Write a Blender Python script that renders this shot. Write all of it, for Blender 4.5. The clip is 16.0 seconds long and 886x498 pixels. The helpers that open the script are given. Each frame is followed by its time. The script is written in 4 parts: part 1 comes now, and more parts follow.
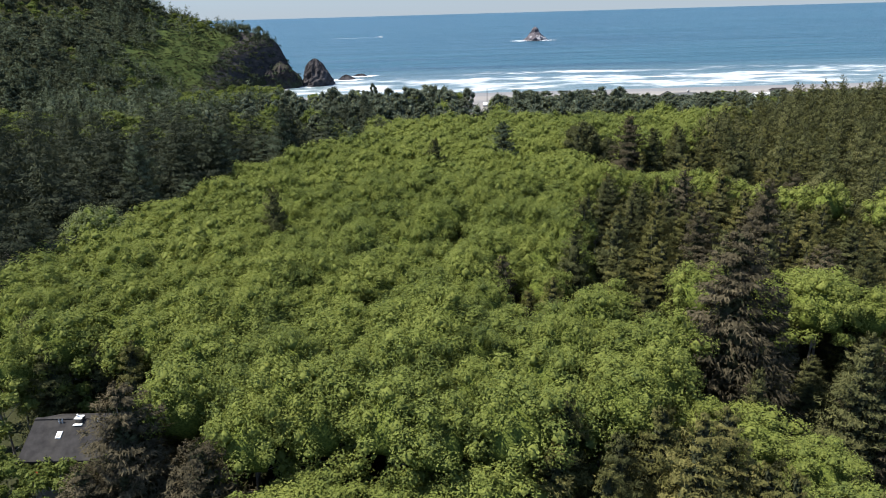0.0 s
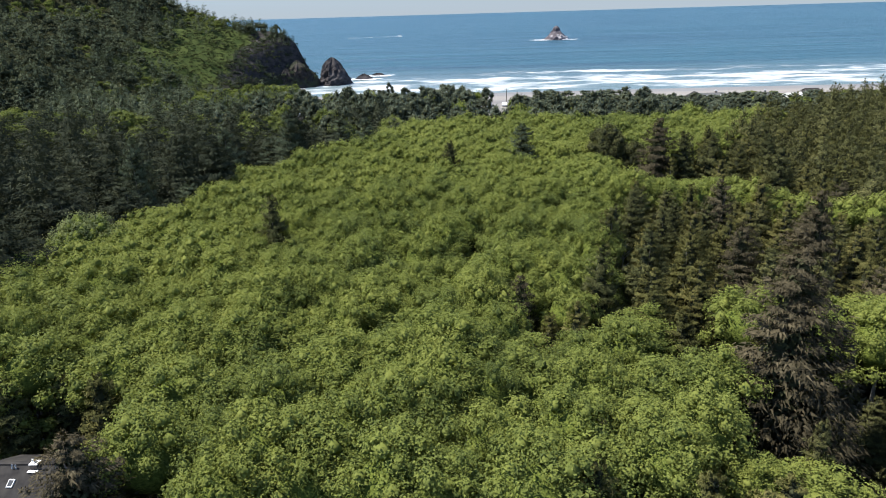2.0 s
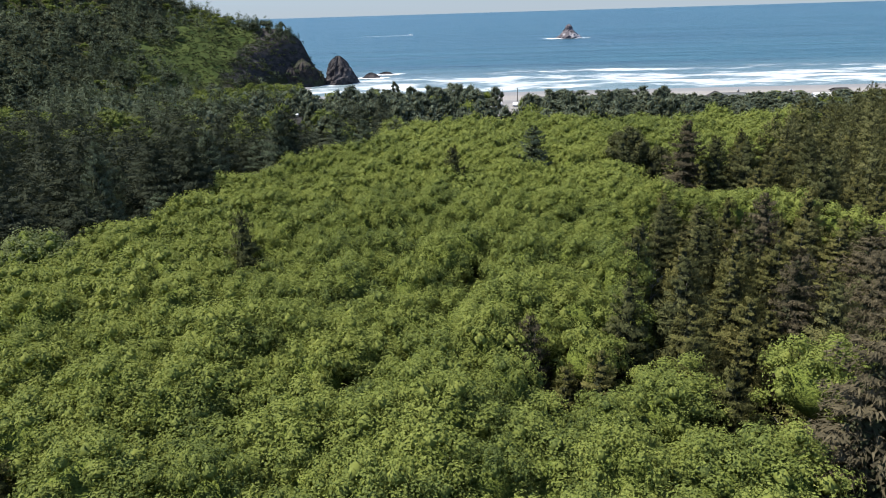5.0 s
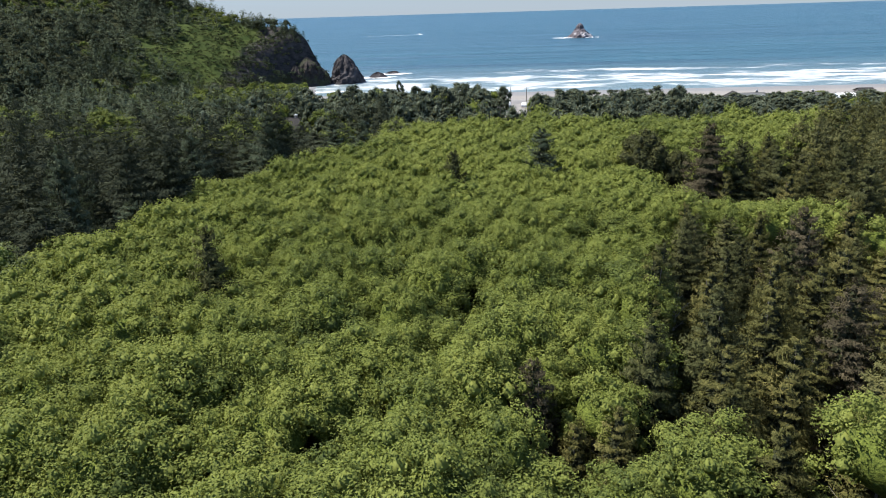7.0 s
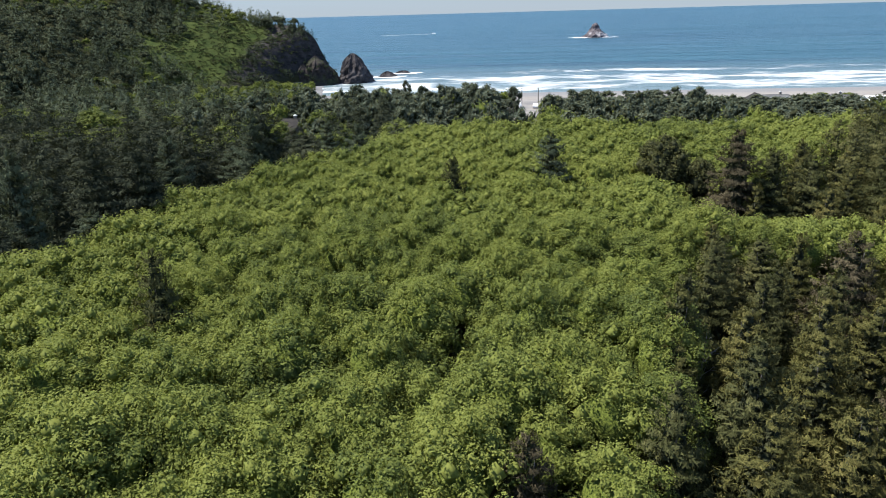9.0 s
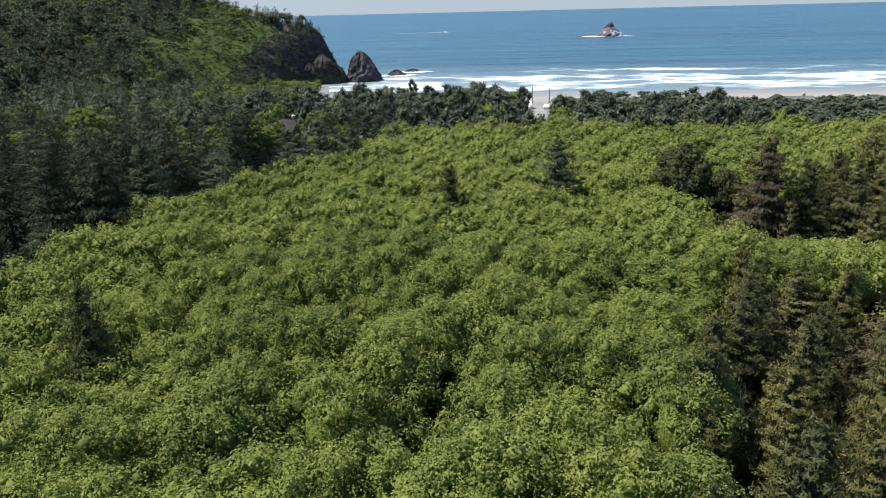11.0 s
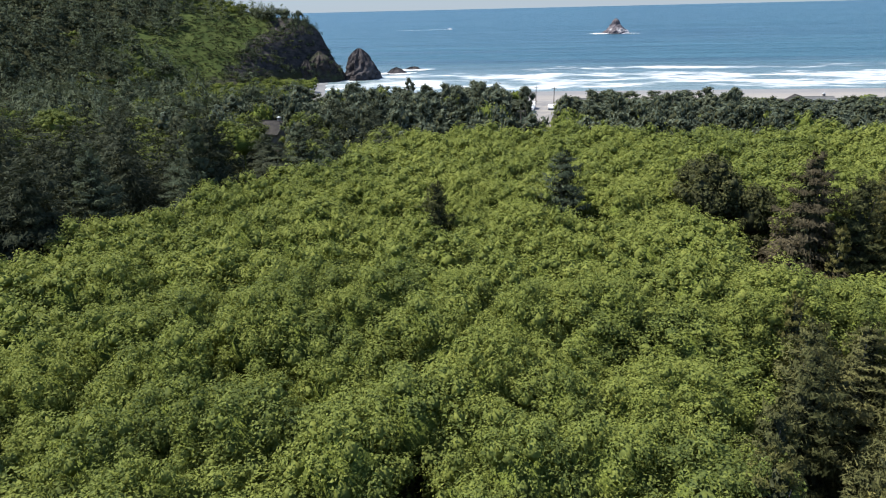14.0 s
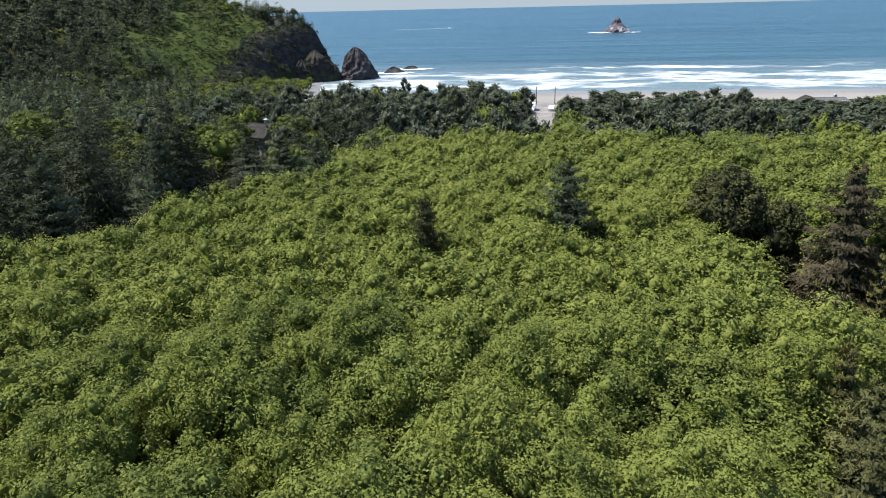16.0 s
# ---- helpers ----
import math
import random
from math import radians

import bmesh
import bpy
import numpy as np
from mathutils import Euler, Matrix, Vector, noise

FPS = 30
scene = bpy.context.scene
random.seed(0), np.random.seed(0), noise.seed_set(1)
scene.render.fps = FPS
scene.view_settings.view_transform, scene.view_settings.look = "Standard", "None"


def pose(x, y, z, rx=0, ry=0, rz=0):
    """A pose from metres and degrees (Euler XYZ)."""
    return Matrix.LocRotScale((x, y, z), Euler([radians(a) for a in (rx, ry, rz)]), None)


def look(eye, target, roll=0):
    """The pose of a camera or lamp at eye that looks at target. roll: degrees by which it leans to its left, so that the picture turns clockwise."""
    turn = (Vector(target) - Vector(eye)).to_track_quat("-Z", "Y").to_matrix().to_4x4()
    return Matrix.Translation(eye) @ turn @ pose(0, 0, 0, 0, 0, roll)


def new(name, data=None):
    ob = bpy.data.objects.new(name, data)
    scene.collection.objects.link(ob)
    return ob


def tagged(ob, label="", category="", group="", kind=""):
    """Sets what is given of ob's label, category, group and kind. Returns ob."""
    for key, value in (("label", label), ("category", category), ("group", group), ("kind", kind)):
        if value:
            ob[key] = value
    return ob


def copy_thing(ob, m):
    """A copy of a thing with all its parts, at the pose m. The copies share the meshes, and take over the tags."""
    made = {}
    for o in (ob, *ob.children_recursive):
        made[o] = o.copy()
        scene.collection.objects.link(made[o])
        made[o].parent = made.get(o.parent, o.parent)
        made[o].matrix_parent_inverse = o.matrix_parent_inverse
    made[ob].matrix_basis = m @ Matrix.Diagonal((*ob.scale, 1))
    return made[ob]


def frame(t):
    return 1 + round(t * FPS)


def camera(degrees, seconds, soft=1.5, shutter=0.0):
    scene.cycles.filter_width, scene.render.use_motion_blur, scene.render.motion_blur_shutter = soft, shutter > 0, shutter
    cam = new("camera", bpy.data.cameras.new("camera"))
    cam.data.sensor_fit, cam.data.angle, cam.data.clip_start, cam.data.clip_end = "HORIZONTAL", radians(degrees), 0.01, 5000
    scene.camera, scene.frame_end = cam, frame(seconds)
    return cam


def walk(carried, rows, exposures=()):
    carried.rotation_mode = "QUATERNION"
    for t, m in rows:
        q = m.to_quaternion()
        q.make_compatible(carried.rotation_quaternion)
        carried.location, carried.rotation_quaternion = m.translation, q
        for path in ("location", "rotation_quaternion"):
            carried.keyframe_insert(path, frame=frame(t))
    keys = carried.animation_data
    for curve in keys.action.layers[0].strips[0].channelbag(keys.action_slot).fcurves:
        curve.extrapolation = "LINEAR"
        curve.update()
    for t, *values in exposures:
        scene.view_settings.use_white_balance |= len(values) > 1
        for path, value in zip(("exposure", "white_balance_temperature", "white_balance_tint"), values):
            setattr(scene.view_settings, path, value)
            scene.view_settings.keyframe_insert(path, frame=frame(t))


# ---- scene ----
cam = camera(67.0, 16.0, soft=1.0)
METRES, EYE, TILT, LEAN, TURN = 70.0, 38.0, -19.5, 1.5, 0.0
EXPOSURES = [(0.0, 1.15)]
ROWS = [
    (0.0, 0.0, 0.0, 0.0, 0.0, 0.0, -0.0),
    (0.5, 0.0025, 0.0267, 0.0065, 0.46, -0.01, -0.15),
    (1.0, 0.0051, 0.0537, 0.0132, 0.88, -0.01, -0.28),
    (1.5, 0.0076, 0.0812, 0.02, 1.26, -0.03, -0.4),
    (2.0, 0.0101, 0.1089, 0.0267, 1.58, -0.05, -0.49),
    (2.5, 0.0123, 0.1367, 0.0335, 1.7, -0.08, -0.53),
    (3.0, 0.0144, 0.1649, 0.0401, 1.8, -0.09, -0.56),
    (3.5, 0.0169, 0.1934, 0.0463, 1.96, -0.09, -0.58),
    (4.0, 0.0196, 0.2218, 0.053, 2.06, -0.11, -0.62),
    (6.5, 0.0368, 0.3757, 0.0883, 3.22, -0.11, -0.98),
    (7.0, 0.042, 0.4092, 0.0962, 3.32, -0.14, -1.03),
    (7.5, 0.0474, 0.4434, 0.1043, 3.48, -0.15, -1.12),
    (8.0, 0.0533, 0.4777, 0.1126, 3.75, -0.16, -1.25),
    (8.5, 0.059, 0.5117, 0.1213, 4.1, -0.18, -1.4),
    (9.0, 0.0648, 0.5457, 0.1301, 4.42, -0.18, -1.57),
    (11.5, 0.087, 0.7051, 0.1738, 5.63, -0.39, -2.17),
    (12.0, 0.0889, 0.7345, 0.1811, 5.78, -0.44, -2.21),
    (12.5, 0.0903, 0.7631, 0.1885, 5.81, -0.46, -2.21),
    (13.0, 0.0916, 0.7919, 0.197, 5.8, -0.51, -2.23),
    (13.5, 0.0931, 0.8198, 0.2055, 5.8, -0.49, -2.27),
    (14.0, 0.0945, 0.8476, 0.2149, 5.79, -0.55, -2.28),
    (14.5, 0.0961, 0.8765, 0.224, 5.79, -0.57, -2.3),
    (15.0, 0.0972, 0.9056, 0.2323, 5.78, -0.58, -2.32),
    (15.5, 0.0979, 0.9344, 0.2401, 5.81, -0.61, -2.32),
    (16.0, 0.0977, 0.9625, 0.2476, 5.81, -0.62, -2.31),
]
walk(cam, [(t, pose(0, 0, EYE, TILT, LEAN, TURN) @ pose(METRES * x, METRES * y, METRES * z, 90 + pitch, roll, yaw)) for t, x, y, z, yaw, pitch, roll in ROWS], exposures=EXPOSURES)

import itertools

# ---- light ----
SUN_EL, SUN_AZ = 57.0, -82.0      # degrees above the horizon; from +y towards -x
world = bpy.data.worlds.new("sky")
scene.world = world
world.use_nodes = True
wn = world.node_tree.nodes
sky = wn.new("ShaderNodeTexSky")
sky.sky_type, sky.sun_disc = "NISHITA", False
sky.sun_elevation, sky.sun_rotation = radians(SUN_EL), radians(SUN_AZ)
sky.altitude, sky.air_density, sky.dust_density, sky.ozone_density = 30, 0.75, 0.15, 2.6
wn["Background"].inputs["Strength"].default_value = 0.125
wl = world.node_tree.links
# sea haze all round the horizon
way = wn.new("ShaderNodeTexCoord")
up = wn.new("ShaderNodeSeparateXYZ")
wl.new(way.outputs["Generated"], up.inputs[0])
veil = wn.new("ShaderNodeMapRange")
veil.interpolation_type = "SMOOTHSTEP"
for key, value in (("From Min", 0.0), ("From Max", 0.30), ("To Min", 0.92), ("To Max", 0.0)):
    veil.inputs[key].default_value = value
wl.new(up.outputs[2], veil.inputs["Value"])
haze = wn.new("ShaderNodeMix")
haze.data_type = "RGBA"
haze.inputs[7].default_value = (1.33, 1.66, 2.08, 1)
wl.new(veil.outputs[0], haze.inputs[0])
wl.new(sky.outputs[0], haze.inputs[6])
wl.new(haze.outputs[2], wn["Background"].inputs["Color"])
sun = new("sun", bpy.data.lights.new("sun", "SUN"))
sun.data.energy, sun.data.angle, sun.data.color = 4.8, radians(0.53), (1.0, 0.95, 0.87)
a, e = radians(SUN_AZ), radians(SUN_EL)
sun_way = Vector((math.sin(a) * math.cos(e), math.cos(a) * math.cos(e), math.sin(e)))
sun.matrix_world = look(sun_way * 300, (0, 0, 0))


# ---- materials ----
def material(name, rough=0.8, metal=0.0):
    m = bpy.data.materials.new(name)
    m.use_nodes = True
    n = m.node_tree.nodes
    b = n["Principled BSDF"]
    b.inputs["Roughness"].default_value = rough
    b.inputs["Metallic"].default_value = metal
    return m, n, m.node_tree.links, b


def mix_rgb(n, l, fac, c1, c2, mode="MIX"):
    x = n.new("ShaderNodeMix")
    x.data_type, x.blend_type = "RGBA", mode
    for sock, v in ((x.inputs[0], fac), (x.inputs[6], c1), (x.inputs[7], c2)):
        if isinstance(v, (tuple, float, int)):
            sock.default_value = (*v, 1) if isinstance(v, tuple) else v
        else:
            l.new(v, sock)
    return x.outputs[2]


def math_node(n, l, op, *vals, clamp=False):
    x = n.new("ShaderNodeMath")
    x.operation, x.use_clamp = op, clamp
    for sock, v in zip(x.inputs, vals):
        if isinstance(v, (float, int)):
            sock.default_value = v
        else:
            l.new(v, sock)
    return x.outputs[0]


def noise_node(n, l, vec, scale, detail=3.0, rough=0.55):
    x = n.new("ShaderNodeTexNoise")
    x.inputs["Scale"].default_value = scale
    x.inputs["Detail"].default_value = detail
    x.inputs["Roughness"].default_value = rough
    l.new(vec, x.inputs["Vector"])
    return x.outputs["Fac"]


def world_pos(n):
    return n.new("ShaderNodeNewGeometry").outputs["Position"]


def stretch(n, l, vec, s):
    x = n.new("ShaderNodeMapping")
    x.inputs["Scale"].default_value = s
    l.new(vec, x.inputs["Vector"])
    return x.outputs[0]


def ramp(n, l, fac, stops):
    x = n.new("ShaderNodeValToRGB")
    while len(x.color_ramp.elements) < len(stops):
        x.color_ramp.elements.new(0.5)
    for el, (p, c) in zip(x.color_ramp.elements, stops):
        el.position = p
        el.color = (*c, 1) if isinstance(c, tuple) else (c, c, c, 1)
    l.new(fac, x.inputs[0])
    return x.outputs[0]


def bump(n, l, b, height, strength, dist):
    x = n.new("ShaderNodeBump")
    x.inputs["Strength"].default_value, x.inputs["Distance"].default_value = strength, dist
    l.new(height, x.inputs["Height"])
    l.new(x.outputs[0], b.inputs["Normal"])


def leaf_material(name, dark, mid, light, through_light=0.3, rough=0.55, patch=0.035):
    """Foliage: tint drifts from tree to tree, over the wood, and from leaf to leaf; thin, so some light passes."""
    m, n, l, b = material(name, rough)
    geo = n.new("ShaderNodeNewGeometry")
    info = n.new("ShaderNodeObjectInfo")
    wide = noise_node(n, l, geo.outputs["Position"], patch, 3.0)
    fine = noise_node(n, l, geo.outputs["Position"], 0.75, 2.0)
    f = math_node(n, l, "MULTIPLY_ADD", geo.outputs["Random Per Island"], 0.46, -0.305)
    f = math_node(n, l, "MULTIPLY_ADD", wide, 0.87, f)
    tree = noise_node(n, l, geo.outputs["Position"], 0.13, 1.0)
    f = math_node(n, l, "MULTIPLY_ADD", fine, 1.05, f)
    f = math_node(n, l, "MULTIPLY_ADD", math_node(n, l, "SUBTRACT", tree, 0.5), 0.85, f)
    f = math_node(n, l, "MULTIPLY_ADD", info.outputs["Random"], 0.34, f)
    grain = noise_node(n, l, geo.outputs["Position"], 5.0, 2.0)
    f = math_node(n, l, "MULTIPLY_ADD", grain, 0.45, f)
    f = math_node(n, l, "SUBTRACT", f, 0.775, clamp=True)
    col = ramp(n, l, f, [(0.08, dark), (0.5, mid), (0.95, light)])
    l.new(col, b.inputs["Base Color"])
    b.inputs["Specular IOR Level"].default_value = 0.03
    t = n.new("ShaderNodeBsdfTranslucent")
    l.new(mix_rgb(n, l, 0.5, col, (light[0] * 1.2, light[1] * 1.25, light[2] * 0.8)), t.inputs["Color"])
    mx = n.new("ShaderNodeMixShader")
    mx.inputs[0].default_value = through_light
    l.new(b.outputs[0], mx.inputs[1])
    l.new(t.outputs[0], mx.inputs[2])
    l.new(mx.outputs[0], n["Material Output"].inputs["Surface"])
    return m


def mottled(name, c1, c2, scale, rough=0.85, bump_scale=0.0, bump_dist=0.02, c3=None, scale3=1.0, gloss=0.5):
    m, n, l, b = material(name, rough)
    b.inputs["Specular IOR Level"].default_value = gloss
    pos = n.new("ShaderNodeTexCoord").outputs["Object"]
    col = mix_rgb(n, l, ramp(n, l, noise_node(n, l, pos, scale, 5.0), [(0.3, 0.0), (0.7, 1.0)]), c1, c2)
    if c3:
        col = mix_rgb(n, l, ramp(n, l, noise_node(n, l, pos, scale3, 4.0), [(0.5, 0.0), (0.68, 1.0)]), col, c3)
    l.new(col, b.inputs["Base Color"])
    if bump_scale:
        bump(n, l, b, noise_node(n, l, pos, bump_scale, 5.0), 0.6, bump_dist)
    return m


ALDER = leaf_material("alder leaves", (0.060, 0.080, 0.026), (0.138, 0.163, 0.040), (0.176, 0.197, 0.049), 0.27)
SHRUB = leaf_material("willow leaves", (0.050, 0.066, 0.018), (0.098, 0.120, 0.030), (0.160, 0.180, 0.050), 0.25)
MAPLE = leaf_material("maple leaves", (0.060, 0.078, 0.034), (0.120, 0.142, 0.060), (0.180, 0.200, 0.085), 0.25)
SPRUCE = leaf_material("spruce needles", (0.030, 0.035, 0.015), (0.062, 0.066, 0.027), (0.112, 0.110, 0.044), 0.14, 0.8)
BROWNED = leaf_material("browned spruce needles", (0.028, 0.025, 0.016), (0.057, 0.049, 0.030), (0.106, 0.089, 0.054), 0.12, 0.8)
OLD_SPRUCE = leaf_material("old spruce needles", (0.012, 0.016, 0.010), (0.027, 0.033, 0.020), (0.058, 0.065, 0.040), 0.10, 0.8)
OLIVE = leaf_material("olive spruce needles", (0.044, 0.046, 0.018), (0.086, 0.086, 0.029), (0.142, 0.128, 0.046), 0.14, 0.8)
PINE = leaf_material("shore pine needles", (0.042, 0.054, 0.039), (0.084, 0.101, 0.070), (0.140, 0.156, 0.106), 0.10, 0.8)
HILLWOOD = leaf_material("headland foliage", (0.027, 0.037, 0.024), (0.058, 0.073, 0.045), (0.102, 0.118, 0.070), 0.12, 0.8)
SLOPE = leaf_material("slope scrub leaves", (0.033, 0.044, 0.018), (0.060, 0.075, 0.028), (0.094, 0.108, 0.042), 0.15, 0.8)
# Crown insides: shade put into the colour, darker than the needles outside.
SHADE = mottled("dark crown shade", (0.024, 0.028, 0.015), (0.055, 0.059, 0.030), 1.2, 0.95, gloss=0.05)
# Darkened leaf green: the shade inside leafy crowns, put into the colour.
LEAF_SHADE = mottled("shaded leaf green", (0.034, 0.050, 0.012), (0.130, 0.156, 0.032), 6.0, 0.9, 6.0, 0.2, gloss=0.03)
BARK = mottled("bark", (0.10, 0.085, 0.07), (0.20, 0.18, 0.16), 4.0, 0.95, 14.0, 0.02)
DEADWOOD = mottled("bleached dead wood", (0.14, 0.13, 0.115), (0.25, 0.235, 0.21), 5.0, 0.9, 20.0, 0.01)


# ---- mesh builders ----
def round_faces(quads):
    """Faces that share corners with others (leaf clumps), as against loose leaves."""
    uses = np.bincount(quads[quads >= 0].ravel())
    return uses[quads[:, 0]] > 1


def mesh_from(name, verts, quads, mats, mat_index=None, smooth=False):
    """A mesh of quads from arrays; a fourth corner of -1 makes a triangle."""
    verts, quads = np.asarray(verts, np.float32), np.asarray(quads, np.int32)
    me = bpy.data.meshes.new(name)
    me.vertices.add(len(verts))
    me.vertices.foreach_set("co", verts.ravel())
    sides = np.where(quads[:, 3] < 0, 3, 4).astype(np.int32)
    corners = quads.ravel()[quads.ravel() >= 0]
    me.loops.add(len(corners))
    me.loops.foreach_set("vertex_index", corners)
    me.polygons.add(len(quads))
    me.polygons.foreach_set("loop_start", np.concatenate([[0], np.cumsum(sides)[:-1]]).astype(np.int32))
    me.polygons.foreach_set("loop_total", sides)
    if mat_index is not None:
        me.polygons.foreach_set("material_index", np.asarray(mat_index, np.int32))
    me.polygons.foreach_set("use_smooth", np.full(len(quads), smooth, bool) if smooth is not None else round_faces(quads))
    for m in mats:
        me.materials.append(m)
    me.update(calc_edges=True)
    me.validate()
    return me


def part(name, data, parent, label=""):
    ob = new(name, data)
    ob.parent = parent
    if label:
        ob["label"] = label
    return ob


def joined(chunks):
    """Joins (verts, quads, mat_index) chunks into one set of arrays."""
    vs, qs, ms, base = [], [], [], 0
    for v, q, m in chunks:
        vs.append(v)
        qs.append(np.where(q < 0, -1, q + base))
        ms.append(m)
        base += len(v)
    return np.concatenate(vs), np.concatenate(qs), np.concatenate(ms)


def unit(v):
    return v / np.maximum(np.linalg.norm(v, axis=-1, keepdims=True), 1e-6)


def blades(c, n, along, length, width, mat=0):
    """Flat pointed leaves: centres, normals, long axes (arrays), sizes."""
    along = unit(along - n * np.sum(along * n, 1, keepdims=True))
    side = np.cross(n, along)
    a, s = along * length[:, None] * 0.5, side * width[:, None] * 0.5
    v = np.stack([c - 0.8 * a + s, c + 1.1 * a, c - 0.8 * a - s], 1).reshape(-1, 3)
    q = np.concatenate([np.arange(len(c) * 3).reshape(-1, 3), np.full((len(c), 1), -1)], 1)
    return v, q, np.full(len(c), mat)


BALL_V, BALL_Q = None, None


def ball():
    """A round-ish blob of 24 quads."""
    global BALL_V, BALL_Q
    if BALL_V is None:
        bm = bmesh.new()
        bmesh.ops.create_cube(bm, size=2.0)
        bmesh.ops.subdivide_edges(bm, edges=bm.edges[:], cuts=1, use_grid_fill=True)
        BALL_V = unit(np.array([v.co[:] for v in bm.verts]))
        BALL_Q = np.array([[v.index for v in f.verts] for f in bm.faces])
        bm.free()
    return BALL_V, BALL_Q


OCTA_V = np.array([(1, 0, 0), (0, 1, 0), (-1, 0, 0), (0, -1, 0), (0, 0, 1), (0, 0, -1)], float)
OCTA_Q = np.array([(0, 1, 4, -1), (1, 2, 4, -1), (2, 3, 4, -1), (3, 0, 4, -1), (1, 0, 5, -1), (2, 1, 5, -1), (3, 2, 5, -1), (0, 3, 5, -1)])


def tube(p0, p1, r0, r1, sides=6, mat=0):
    p0, p1 = np.asarray(p0, float), np.asarray(p1, float)
    d = unit((p1 - p0)[None])[0]
    u = unit(np.cross(d, [0.3, 0.9, 0.2])[None])[0]
    w = np.cross(d, u)
    a = np.linspace(0, 2 * np.pi, sides, endpoint=False)
    ring = np.cos(a)[:, None] * u + np.sin(a)[:, None] * w
    v = np.concatenate([p0 + ring * r0, p1 + ring * r1])
    i = np.arange(sides)
    j = (i + 1) % sides
    return v, np.stack([i, j, j + sides, i + sides], 1), np.full(sides, mat)


def broadleaf(rng, height, radius, clumps, leaves, leaf, skirt=0.35, plain=False):
    """Crown of a broad-leaved tree: clumps of leaves over a dome, with cores in a painted shade colour inside."""
    out = []
    bv, bq = (OCTA_V * 1.2, OCTA_Q) if plain else ball()
    for k in range(clumps):
        low = k > clumps * (1 - skirt)
        ang = k * 2.4 + rng.uniform(-0.5, 0.5)
        r = radius * (rng.uniform(0.75, 1.0) if low else math.sqrt((k + 0.4) / (clumps * (1 - skirt))) * 0.85)
        rad = rng.uniform(0.18, 0.40) * radius * (0.9 if low else 1.0)
        z = height - rad * 0.9 - 0.10 * height * (r / radius) ** 2 + rng.uniform(-0.10, 0.05) * height
        if low:
            z -= rng.uniform(0.10, 0.42) * height
        c = np.array([math.cos(ang) * r, math.sin(ang) * r, z])
        squash = np.array([1, 1, rng.uniform(0.7, 0.95)])
        wob = 1 + 0.14 * np.sin(bv[:, :1] * 7 + k) * np.cos(bv[:, 1:2] * 6 - k)
        # clump core in the second material, which carries painted shade
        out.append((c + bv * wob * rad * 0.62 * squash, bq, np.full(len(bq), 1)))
        n = leaves
        d = unit(rng.normal(size=(n, 3)) + np.array([0, -0.15, 0.70]))
        lump = 1 + 0.20 * np.sin(d[:, 0] * 5 + k) * np.cos(d[:, 1] * 6 + 2 * k) + rng.uniform(-0.20, 0.16, n)
        p = c + d * (rad * lump)[:, None] * squash
        nn = unit(d + rng.normal(size=(n, 3)) * 0.7 + np.array([0, 0, 0.35]))
        out.append(blades(p, nn, rng.normal(size=(n, 3)), leaf * rng.uniform(0.7, 1.35, n), leaf * rng.uniform(0.55, 1.0, n)))
    return joined(out)


def alder_crown(rng, height, radius, clumps, leaves, leaf, even=0.0, toss=0.42, core=0.58, core_mat=1):
    """Crown of an alder: a dome of many small upright leaf clumps with shaded hollows between them."""
    bv, bq = ball()
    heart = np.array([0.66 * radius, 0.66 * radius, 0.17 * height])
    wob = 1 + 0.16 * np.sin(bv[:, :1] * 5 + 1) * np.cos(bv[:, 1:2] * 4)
    # heart of the crown, coloured as dark as its shade
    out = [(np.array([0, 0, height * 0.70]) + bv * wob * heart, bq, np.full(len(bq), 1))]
    top = int(clumps * 0.70)
    for k in range(clumps):
        ang = k * 2.39996 + rng.uniform(-0.35, 0.35)
        if k < top:
            q = math.sqrt((k + 0.5) / top)
            drop = (0.21 * q ** 2.2 + rng.uniform(-0.055, 0.075)) * (1 - 0.3 * even)
            rad = radius * rng.uniform(0.20, 0.37)
        else:
            q = rng.uniform(0.82, 1.06)
            drop = rng.uniform(0.20, 0.50)
            rad = radius * rng.uniform(0.18, 0.32)
        r = radius * q * 0.95
        c = np.array([math.cos(ang) * r, math.sin(ang) * r, height * (1 - drop) - rad])
        shape = np.array([1, 1, rng.uniform(0.85, 1.3)])
        # core_mat 1 colours the clump core with painted shade, 0 with plain leaves
        out.append((c + OCTA_V * rad * core * shape, OCTA_Q, np.full(len(OCTA_Q), core_mat)))
        d = unit(rng.normal(size=(leaves, 3)) + np.array([0, 0, 0.45]))
        lump = 0.86 + 0.20 * np.sin(d[:, 0] * 6 + k) * np.cos(d[:, 1] * 5 + 2 * k) + rng.uniform(-0.15, 0.15, leaves)
        p = c + d * (rad * lump)[:, None] * shape
        nn = unit(d + rng.normal(size=(leaves, 3)) * toss + np.array([0, 0, 0.18 + 0.75 * even]))
        out.append(blades(p, nn, rng.normal(size=(leaves, 3)) + np.array([0, 0, 0.5]), leaf * rng.uniform(0.7, 1.3, leaves), leaf * rng.uniform(0.55, 0.95, leaves)))
    return joined(out)


